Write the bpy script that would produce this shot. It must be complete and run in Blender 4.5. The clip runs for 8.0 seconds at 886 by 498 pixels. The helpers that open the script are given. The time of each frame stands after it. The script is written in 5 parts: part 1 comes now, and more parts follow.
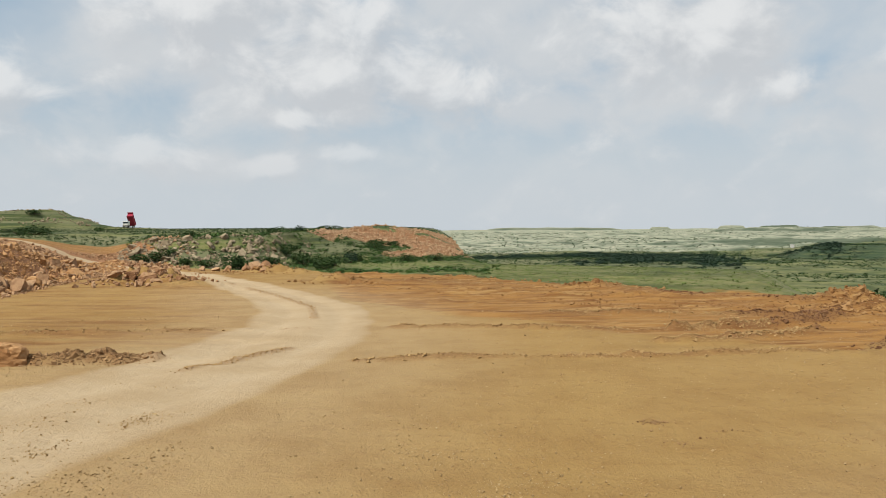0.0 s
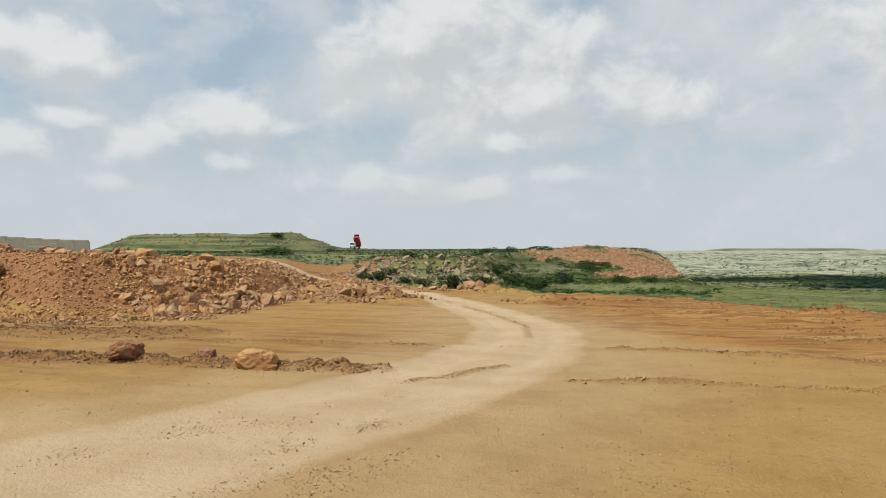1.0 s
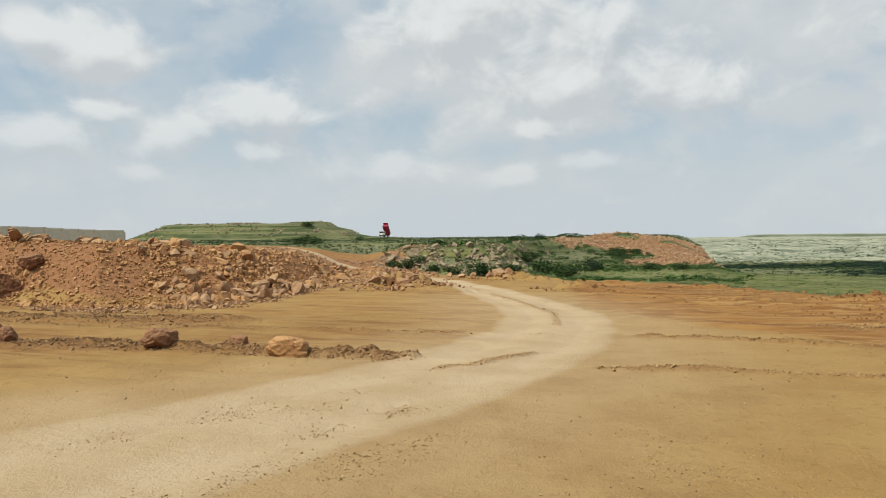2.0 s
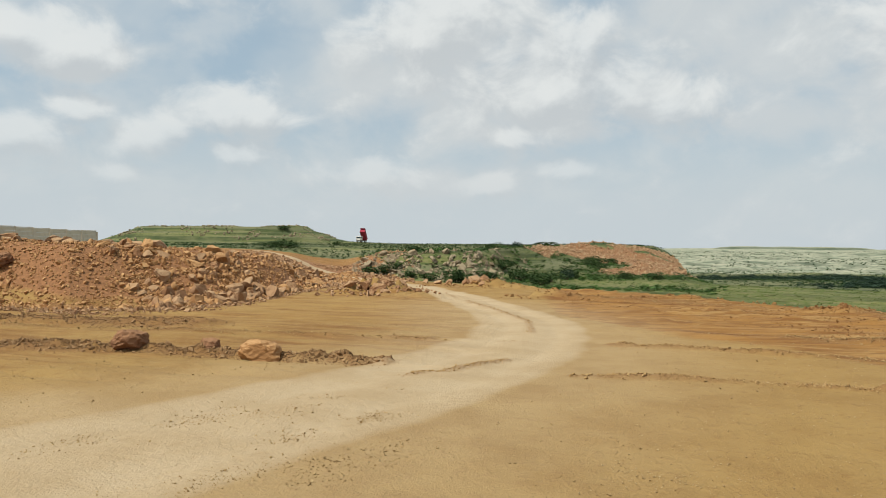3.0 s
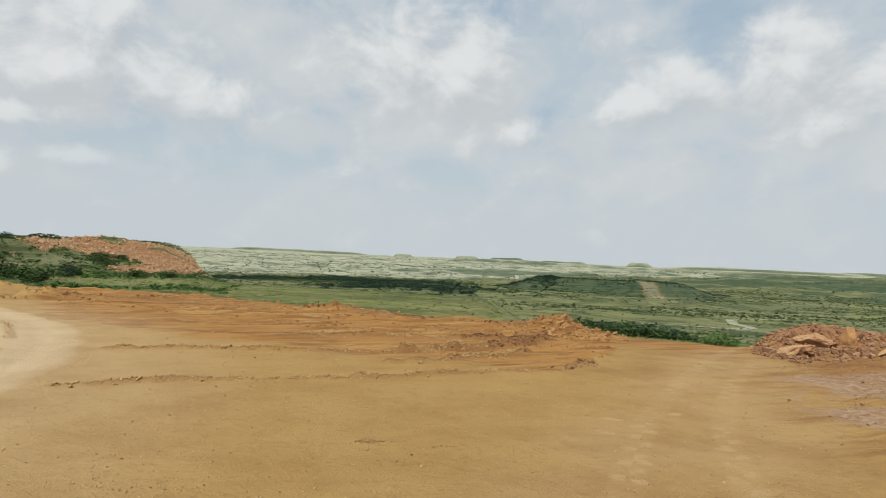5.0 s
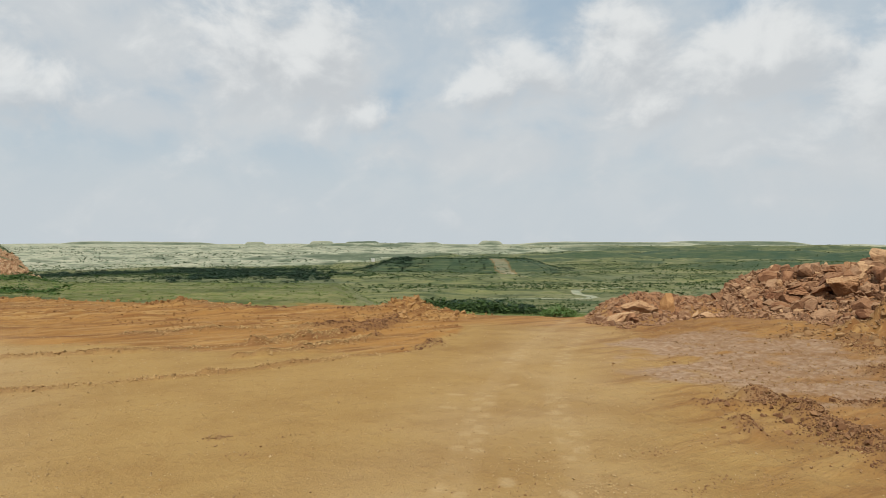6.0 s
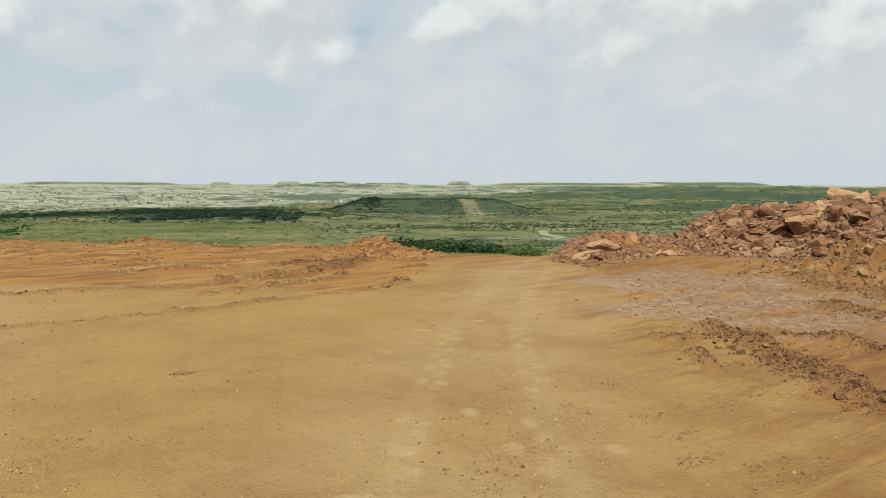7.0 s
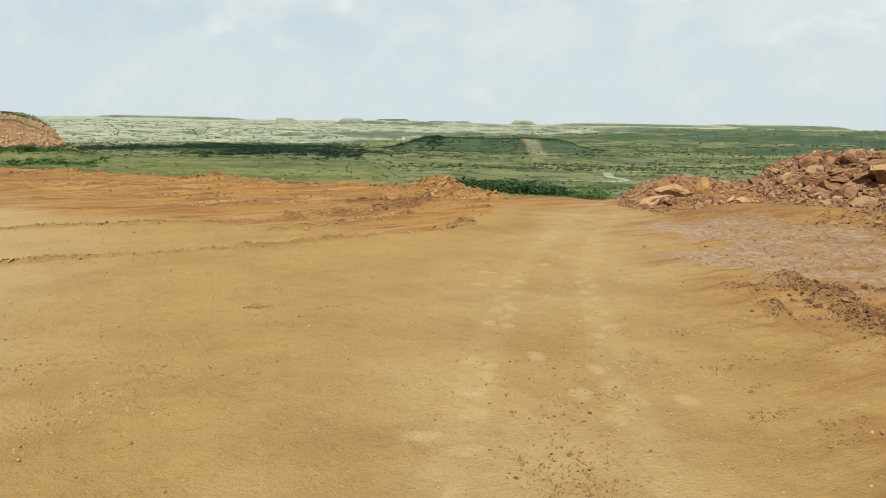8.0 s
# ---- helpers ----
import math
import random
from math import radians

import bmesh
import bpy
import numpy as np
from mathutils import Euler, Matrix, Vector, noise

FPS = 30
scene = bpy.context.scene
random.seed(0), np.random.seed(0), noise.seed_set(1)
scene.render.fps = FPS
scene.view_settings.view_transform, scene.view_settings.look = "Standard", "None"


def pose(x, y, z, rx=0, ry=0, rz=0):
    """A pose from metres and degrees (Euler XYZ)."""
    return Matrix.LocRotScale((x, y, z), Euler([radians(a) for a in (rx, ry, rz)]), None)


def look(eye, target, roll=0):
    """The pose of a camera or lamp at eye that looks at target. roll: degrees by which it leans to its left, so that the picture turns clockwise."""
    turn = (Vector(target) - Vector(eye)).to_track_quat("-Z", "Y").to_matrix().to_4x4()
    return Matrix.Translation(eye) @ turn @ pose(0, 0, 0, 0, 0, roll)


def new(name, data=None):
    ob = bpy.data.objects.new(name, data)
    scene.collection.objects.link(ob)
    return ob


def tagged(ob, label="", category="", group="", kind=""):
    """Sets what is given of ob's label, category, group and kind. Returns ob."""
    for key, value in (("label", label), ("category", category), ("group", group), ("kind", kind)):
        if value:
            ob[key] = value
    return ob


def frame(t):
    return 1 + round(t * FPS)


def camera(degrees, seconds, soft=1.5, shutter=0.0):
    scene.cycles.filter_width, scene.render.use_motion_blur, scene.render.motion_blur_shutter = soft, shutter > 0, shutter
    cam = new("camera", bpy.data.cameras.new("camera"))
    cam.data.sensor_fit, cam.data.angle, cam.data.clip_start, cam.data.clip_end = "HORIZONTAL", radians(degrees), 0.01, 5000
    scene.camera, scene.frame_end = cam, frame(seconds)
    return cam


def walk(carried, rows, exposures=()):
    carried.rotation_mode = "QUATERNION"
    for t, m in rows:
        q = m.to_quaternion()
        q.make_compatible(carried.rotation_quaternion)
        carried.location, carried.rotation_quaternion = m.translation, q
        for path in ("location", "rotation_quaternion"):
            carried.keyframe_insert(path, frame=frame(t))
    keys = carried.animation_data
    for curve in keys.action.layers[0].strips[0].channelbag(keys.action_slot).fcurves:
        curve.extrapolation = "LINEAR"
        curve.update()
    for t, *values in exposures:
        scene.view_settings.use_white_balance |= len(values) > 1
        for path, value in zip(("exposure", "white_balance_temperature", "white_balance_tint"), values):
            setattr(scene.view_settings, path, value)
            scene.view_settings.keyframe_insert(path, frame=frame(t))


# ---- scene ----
# Camera: held by hand, turning on the spot about 2.4 m over the pad.
cam = camera(63.49, 8.0, soft=0.5)
PATH = [
    (0.0, 0.000, -0.000, 2.394, -1.51, 0.36, -0.00),
    (0.5, -0.063, -0.069, 2.391, 0.18, 0.80, 9.31),
    (1.0, -0.106, -0.122, 2.381, 0.25, 0.37, 16.65),
    (1.5, -0.094, -0.135, 2.377, -0.88, 0.78, 19.05),
    (3.0, -0.041, -0.142, 2.361, -0.17, -0.31, 17.15),
    (3.5, -0.024, -0.070, 2.359, -0.86, -0.75, 9.41),
    (4.0, 0.039, -0.036, 2.358, -0.73, -2.32, -0.02),
    (4.5, 0.165, -0.001, 2.354, -0.82, -0.68, -7.90),
    (5.0, 0.229, -0.056, 2.376, 0.69, -2.57, -20.03),
    (5.2, 0.249, -0.072, 2.386, 1.08, -1.50, -23.02),
    (6.3, 0.256, -0.560, 2.491, -1.20, 0.15, -33.10),
    (6.5, 0.258, -0.563, 2.473, -2.02, 0.51, -33.35),
    (7.0, 0.272, -0.534, 2.428, -5.15, -0.13, -34.05),
    (7.5, 0.256, -0.501, 2.411, -9.66, -1.03, -33.27),
    (8.0, 0.201, -0.447, 2.458, -10.02, -1.00, -29.07),
]
walk(cam, [(t, pose(x, y, z, 90 + pitch, roll, yaw)) for t, x, y, z, pitch, roll, yaw in PATH], [(0.0, 0.0, 6500, 10), (1.5, 0.0, 6500, 8.5), (3.0, 0.0, 6500, 7), (4.0, -0.03, 6500, 7.5), (5.0, -0.03, 6500, 8.5), (6.5, 0.0, 6500, 9), (7.2, 0.12, 6500, 7), (8.0, 0.26, 6500, 5)])

# World: hazy bright sky with broken cloud, one high sun.
SUN_EL, SUN_ROT = 56.0, 226.0
world = bpy.data.worlds.new("sky")
scene.world = world
world.use_nodes = True
wt = world.node_tree
for n in list(wt.nodes):
    wt.nodes.remove(n)


def wnode(kind, **kw):
    n = wt.nodes.new(kind)
    for k, v in kw.items():
        if k == "op":
            n.operation = v
        elif k == "ins":
            for i, s in v.items():
                if hasattr(s, "is_output"):
                    wt.links.new(s, n.inputs[i])
                else:
                    n.inputs[i].default_value = s
    return n


def wmath(op, a, b=0.0, c=0.0):
    return wnode("ShaderNodeMath", op=op, ins={0: a, 1: b, 2: c}).outputs[0]


sky = wnode("ShaderNodeTexSky")
sky.sky_type = "NISHITA"
sky.sun_disc = False
sky.sun_elevation = radians(SUN_EL)
sky.sun_rotation = radians(SUN_ROT)
sky.dust_density = 1.5
SKY_STRENGTH = 0.1

# Clouds: bearing and height above the horizon in degrees, half width, half height.
HEAPED_LEFT = [(45.2, 13.9, 4.4, 2.0), (48.0, 14.6, 2.2, 1.5), (42.0, 13.2, 2.2, 1.2), (44.0, 9.9, 2.3, 1.0), (39.4, 7.9, 2.7, 1.7), (48.1, 7.9, 3.2, 1.3),
               (32.6, 10.2, 3.9, 1.7), (33.1, 7.1, 2.6, 1.1), (41.0, 5.2, 1.9, 0.7), (22.8, 5.5, 4.3, 1.3)]
HEAPED_MIDDLE = [(18.1, 16.3, 6.9, 4.0), (12.3, 14.0, 6.4, 5.0), (8.8, 11.7, 5.6, 3.1), (6.2, 15.3, 3.4, 2.7), (3.6, 12.2, 3.8, 2.8), (-0.6, 10.7, 3.6, 2.2), (11.0, 9.0, 3.4, 1.1),
                 (6.7, 6.1, 2.6, 1.1), (13.8, 4.9, 2.6, 0.9), (-16.7, 14.6, 5.2, 4.3), (-21.7, 15.6, 3.9, 2.7), (-20.4, 13.4, 3.4, 4.2), (-25.3, 10.0, 2.2, 1.5)]
HEAPED_RIGHT = [(-35.0, 12.4, 3.4, 1.8), (-38.5, 13.8, 3.9, 2.2), (-46.5, 13.8, 4.7, 3.4), (-47.8, 10.8, 3.4, 1.8), (-55.4, 13.1, 6.4, 4.0), (-62.7, 10.1, 5.6, 5.0)]
GREY_SHEETS = [(16.0, 13.0, 8.0, 5.0), (-19.0, 13.5, 8.0, 5.0), (-48.0, 12.0, 12.0, 5.0), (22.6, 12.9, 5.2, 3.1), (11.5, 10.1, 7.3, 2.0), (-7.7, 14.3, 8.6, 3.6), (-8.7, 9.2, 5.6, 1.6), (17.4, 5.0, 8.6, 1.3), (-3.0, 17.0, 8.2, 2.7), (-15.6, 11.2, 6.4, 2.2),
               (-31.4, 9.4, 6.9, 2.2), (-16.7, 10.2, 7.3, 2.2), (-35.5, 7.4, 8.6, 2.2), (-53.5, 8.9, 10.8, 4.0), (-62.7, 6.2, 8.6, 3.6)]

xyz = wnode("ShaderNodeSeparateXYZ", ins={0: wnode("ShaderNodeTexCoord").outputs["Generated"]})
bearing = wmath("MULTIPLY", wmath("ARCTAN2", wmath("MULTIPLY", xyz.outputs[0], -1.0), xyz.outputs[1]), 57.2958)
rise = wmath("MULTIPLY", wmath("ARCSINE", xyz.outputs[2]), 57.2958)
spot = wnode("ShaderNodeCombineXYZ", ins={0: bearing, 1: rise}).outputs[0]
higher = wnode("ShaderNodeCombineXYZ", ins={0: wmath("ADD", bearing, 0.8), 1: wmath("ADD", rise, 1.5)}).outputs[0]


def billows(where, scale, detail):
    flat = wnode("ShaderNodeVectorMath", op="MULTIPLY", ins={0: where, 1: (0.19, 0.25, 0.0)}).outputs[0]
    return wnode("ShaderNodeTexNoise", ins={"Vector": flat, "Scale": scale, "Detail": detail, "Roughness": 0.56, "Distortion": 0.3}).outputs[0]


veil = billows(spot, 0.45, 4.0)


def wrange(value, lo, hi, a=0.0, b=1.0):
    n = wnode("ShaderNodeMapRange", ins={0: value, 1: lo, 2: hi, 3: a, 4: b})
    n.interpolation_type = "SMOOTHSTEP"
    return n.outputs[0]


def cloud_bank(blobs, spot):
    total = None
    for az, el, w, h in blobs:
        d = wnode("ShaderNodeVectorMath", op="MULTIPLY_ADD", ins={0: spot, 1: (1 / w, 1 / h, 0), 2: (-az / w, -el / h, 0)}).outputs[0]
        d = wnode("ShaderNodeVectorMath", op="LENGTH", ins={0: d}).outputs["Value"]
        v = wmath("MAXIMUM", wmath("SUBTRACT", 1.8, d), 0.0)
        total = v if total is None else wmath("SMOOTH_MAX", total, v, 0.5)
    return total


def wmix(fac, a, b):
    n = wt.nodes.new("ShaderNodeMix")
    n.data_type = "RGBA"
    for i, v in ((0, fac), (6, a), (7, b)):
        if hasattr(v, "is_output"):
            wt.links.new(v, n.inputs[i])
        else:
            n.inputs[i].default_value = v
    return n.outputs[2]


def sky_level(r, g, b):
    return (r / SKY_STRENGTH, g / SKY_STRENGTH, b / SKY_STRENGTH, 1)


# away from the clouds listed above the same broken cloud goes on by itself
stray = wrange(wmath("ABSOLUTE", wmath("ADD", bearing, 8.0)), 62.0, 80.0)
stray = wmath("MAXIMUM", stray, wrange(rise, 18.0, 26.0))
stray = wmath("MULTIPLY", stray, wrange(veil, 0.4, 0.65, -0.1, 0.8))


def thickness(where):
    edge = wmath("MULTIPLY", wmath("SUBTRACT", billows(where, 1.0, 9.0), 0.5), 3.0)
    bank = wmath("MAXIMUM", wmath("MAXIMUM", cloud_bank(HEAPED_LEFT, where), cloud_bank(HEAPED_MIDDLE, where)), cloud_bank(HEAPED_RIGHT, where))
    return wmath("ADD", wmath("ADD", bank, stray), edge), edge


heaped, edge = thickness(spot)
above, _ = thickness(higher)
white = wrange(heaped, 0.3, 1.3)
grey = wrange(wmath("ADD", cloud_bank(GREY_SHEETS, spot), wmath("MULTIPLY", edge, 0.9)), 0.2, 1.5)
haze = wmath("MAXIMUM", wrange(rise, 13.0, 2.0, 0.15, 0.98), wrange(veil, 0.35, 0.65, 0.15, 0.7))
clear = wmix(haze, wmix(0.6, sky.outputs[0], sky_level(0.43, 0.565, 0.665)), sky_level(0.565, 0.615, 0.655))
layer = wmix(wmath("MULTIPLY", grey, 0.85), clear, sky_level(0.60, 0.63, 0.655))
tone = wrange(wmath("SUBTRACT", heaped, above), -0.55, 0.75)
puff = wmix(tone, sky_level(0.56, 0.585, 0.61), sky_level(0.79, 0.80, 0.80))
low = wrange(rise, 2.0, 12.0, 0.3, 0.84)
soft = wmath("MULTIPLY", wrange(billows(spot, 0.7, 7.0), 0.42, 0.66), wrange(rise, 0.5, 7.0, 0.1, 0.42))
layer = wmix(soft, layer, sky_level(0.66, 0.68, 0.69))
layer = wmix(wmath("MULTIPLY", white, low), layer, puff)
bg = wnode("ShaderNodeBackground", ins={0: layer, 1: SKY_STRENGTH})
out = wnode("ShaderNodeOutputWorld", ins={0: bg.outputs[0]})

sun = new("sun", bpy.data.lights.new("sun", "SUN"))
sun.data.energy = 4.6
sun.data.angle = radians(1.0)
sun.data.color = (1.0, 0.95, 0.86)
sun.matrix_world = look((0, 0, 0), (-math.sin(radians(SUN_ROT)) * math.cos(radians(SUN_EL)), -math.cos(radians(SUN_ROT)) * math.cos(radians(SUN_EL)), -math.sin(radians(SUN_EL))))


# ---- the lie of the land ----
def ss(a, b, v):
    k = np.clip((v - a) / (b - a), 0, 1)
    return k * k * (3 - 2 * k)


def hash2(ix, iy, seed):
    h = (ix.astype(np.int64) * 374761393 + iy.astype(np.int64) * 668265263 + seed * 974634541) & 0xFFFFFFFF
    h = ((h ^ (h >> 13)) * 1274126177) & 0xFFFFFFFF
    return ((h ^ (h >> 16)) & 0xFFFF) / 65535.0


def vnoise(x, y, seed=0):
    ix, iy = np.floor(x), np.floor(y)
    fx, fy = x - ix, y - iy
    fx, fy = fx * fx * (3 - 2 * fx), fy * fy * (3 - 2 * fy)
    a, b = hash2(ix, iy, seed), hash2(ix + 1, iy, seed)
    c, d = hash2(ix, iy + 1, seed), hash2(ix + 1, iy + 1, seed)
    return (a + (b - a) * fx) * (1 - fy) + (c + (d - c) * fx) * fy


def fbm(x, y, octaves=4, seed=0):
    """Sum of value noise, about -1 to 1."""
    total, amp, norm = 0, 1.0, 0
    for i in range(octaves):
        total = total + amp * (vnoise(x * 2**i + 17.3 * i, y * 2**i - 9.1 * i, seed + i) * 2 - 1)
        norm += amp
        amp *= 0.5
    return total / norm


def polar(x, y):
    return np.hypot(x, y), np.degrees(np.arctan2(-x, y))


def spot_at(az, r):
    return -math.sin(radians(az)) * r, math.cos(radians(az)) * r


def pad_edge(az):
    """How far the levelled pad reaches in each bearing (degrees to the left of +y)."""
    return np.interp(az, [-180, -90, -66, -55, -48, -43, -38, -33.5, -30, -26, -20, -12, -5, 0, 6, 11, 15, 20, 26, 33, 45, 60, 90, 180],
                     [60, 40, 24, 27, 25, 24, 24.5, 24.5, 27.5, 26.2, 26.6, 30, 33, 34.8, 36.5, 38, 43, 46, 44, 32, 31, 36, 45, 60])


ROAD = [(-16, -8), (-9.6, 0), (-7.0, 4.4), (-5.6, 7.8), (-4.75, 10.4), (-4.0, 12.8), (-3.5, 15.6), (-3.45, 18.8), (-4.1, 22.3), (-6.1, 26.6), (-9.1, 32), (-12.4, 37.2), (-16.2, 42.0), (-20.4, 46.6), (-25.4, 52.0), (-30.6, 57.6), (-37.5, 66.0), (-47, 76)]
ROAD_HALF = [2.6, 2.4, 2.2, 2.0, 1.9, 1.85, 1.8, 1.7, 1.5, 1.35, 1.3, 1.25, 1.1, 1.0, 0.95, 0.95, 0.95, 0.9]


def along(points, x, y, values=None):
    """Distance to a line of points, signed offset to its left, and the value carried along it."""
    best = np.full(np.shape(x), 1e9)
    side, val = np.zeros(np.shape(x)), np.zeros(np.shape(x))
    for i in range(len(points) - 1):
        (ax, ay), (bx, by) = points[i], points[i + 1]
        dx, dy = bx - ax, by - ay
        k = np.clip(((x - ax) * dx + (y - ay) * dy) / (dx * dx + dy * dy), 0, 1)
        px, py = x - ax - k * dx, y - ay - k * dy
        dist = np.hypot(px, py)
        m = dist < best
        best = np.where(m, dist, best)
        side = np.where(m, np.sign(dx * py - dy * px) * dist, side)
        if values is not None:
            val = np.where(m, values[i] + k * (values[i + 1] - values[i]), val)
    return best, side, val


def mound(x, y, cx, cy, sx, sy, turn=0.0):
    """0 at the centre of a turned ellipse, 1 at its rim."""
    c, s = math.cos(radians(turn)), math.sin(radians(turn))
    u, v = (x - cx) * c + (y - cy) * s, -(x - cx) * s + (y - cy) * c
    return np.hypot(u / sx, v / sy)


# Lines of spoil left by the grader blade: points, height, half width.
WINDROWS = [
    ([(-24, 12.4), (-16, 12.9), (-11.6, 13.2), (-7.8, 13.2), (-5.6, 13.5)], 0.2, 0.42),
    ([(-24, 16.2), (-16.8, 16.4), (-13.6, 16.5), (-9.6, 16.8), (-5.8, 17.3)], 0.07, 0.35),
    ([(-24, 17.0), (-19.5, 17.5), (-15.7, 17.8), (-13.2, 18.2)], 0.2, 0.95),
    ([(-21, 12.1), (-16, 12.55), (-12.5, 12.9)], 0.13, 0.5),
    ([(-1.6, 13.1), (0.4, 13.5), (2.1, 13.4), (4.4, 13.5), (6.9, 14.0), (8.7, 14.3), (9.7, 15.1)], 0.09, 0.24),
    ([(4.6, 15.1), (6.2, 15.3), (7.2, 15.6), (8.4, 16.1)], 0.15, 0.26),
    ([(-1.2, 17.7), (1.1, 17.6), (3.2, 17.2), (5.2, 17.2), (7.1, 17.7)], 0.10, 0.28),
    ([(5.6, 17.3), (7.4, 17.8), (8.8, 18.1), (10.6, 19.2)], 0.16, 0.3),
    ([(3.0, 20.4), (6.5, 20.2), (9.8, 19.7), (11.6, 20.6)], 0.12, 0.26),
    ([(-4.5, 33.2), (0.4, 32.5), (3.4, 31.4), (6.2, 29.5), (10.0, 25.5), (12.4, 23.4)], 0.11, 0.5),
    ([(-4.5, 12.3), (-3.9, 13.1), (-3.2, 14.7)], 0.062, 0.17), ([(-3.5, 19.5), (-4.2, 22.6), (-6.4, 27.0), (-9.6, 32.4)], 0.03, 0.16),
    ([(10.35, 6.5), (10.15, 5.8), (9.75, 5.0), (9.2, 4.2), (8.8, 3.4), (8.6, 1.6)], 0.22, 0.42),
    ([(9.45, 6.9), (9.6, 6.5)], 0.12, 0.2),
    ([(9.75, 6.3), (9.95, 6.0)], 0.12, 0.22),
    ([(8.9, 5.8), (8.6, 5.3)], 0.10, 0.2),
    ([(11.5, 6.0), (11.7, 5.2), (11.4, 4.2)], 0.13, 0.26),
    ([(14.8, 7.0), (14.4, 5.8), (13.6, 4.6)], 0.14, 0.45),
    ([(18.5, 9.5), (17.0, 7.0), (16.0, 5.0)], 0.14, 0.7),
]
# Loose heaps: centre, half axes, turn, height.
HEAPS = [(6.3, 29.4, 2.2, 0.9, -14, 0.26), (13.6, 23.8, 2.6, 1.5, 20, 0.34), (12.6, 21.4, 1.6, 2.2, 0, 0.3), (-5.0, 33.5, 2.0, 1.0, 10, 0.35),
         (0.6, 34.2, 3.0, 0.8, -10, 0.22), (21.0, 9.2, 2.6, 2.2, 0, 1.0), (-11.5, 31.6, 2.6, 2.2, 20, 0.35), (-14.0, 33.6, 2.6, 2.1, 20, 0.8), (-9.2, 41.5, 3.6, 1.5, -30, 0.5)]
SPUR_FOOT = ([-6, -2.5, 5, 10, 15, 20, 24], [74, 72, 68, 64, 58, 60, 64])
SPUR_TOP = ([-6, -3, -1, 1.3, 4.6, 9, 15, 20, 24], [-3.5, -0.7, 0.6, 2.2, 2.9, 2.6, 1.9, 1.85, 1.6])
SPUR_RUN = ([-6, 5, 9, 13, 24], [36, 34, 22, 6, 6])
BANK_FOOT = ([22, 24, 26, 28, 30, 32, 35, 38, 45, 51, 60], [58, 50, 44, 39.5, 35.5, 32.5, 30, 29.5, 29.5, 34, 37])
BANK_TOP = ([22, 24, 26, 27.5, 29, 31, 35, 42, 47, 51, 60], [0.05, 0.1, 0.15, 0.42, 1.0, 1.6, 2.05, 2.35, 2.4, 2.65, 2.8])
RPILE_FOOT = ([-80, -66, -61, -57, -53, -50, -47, -44], [24, 23.5, 25, 26.5, 26.5, 23.2, 21.8, 23])
RPILE_TOP = ([-90, -70, -64, -60, -56, -54, -52, -50, -47.5, -45.5, -43.5], [1.8, 1.9, 1.75, 1.5, 1.35, 0.75, 0.5, 0.52, 0.62, 0.38, 0.0])


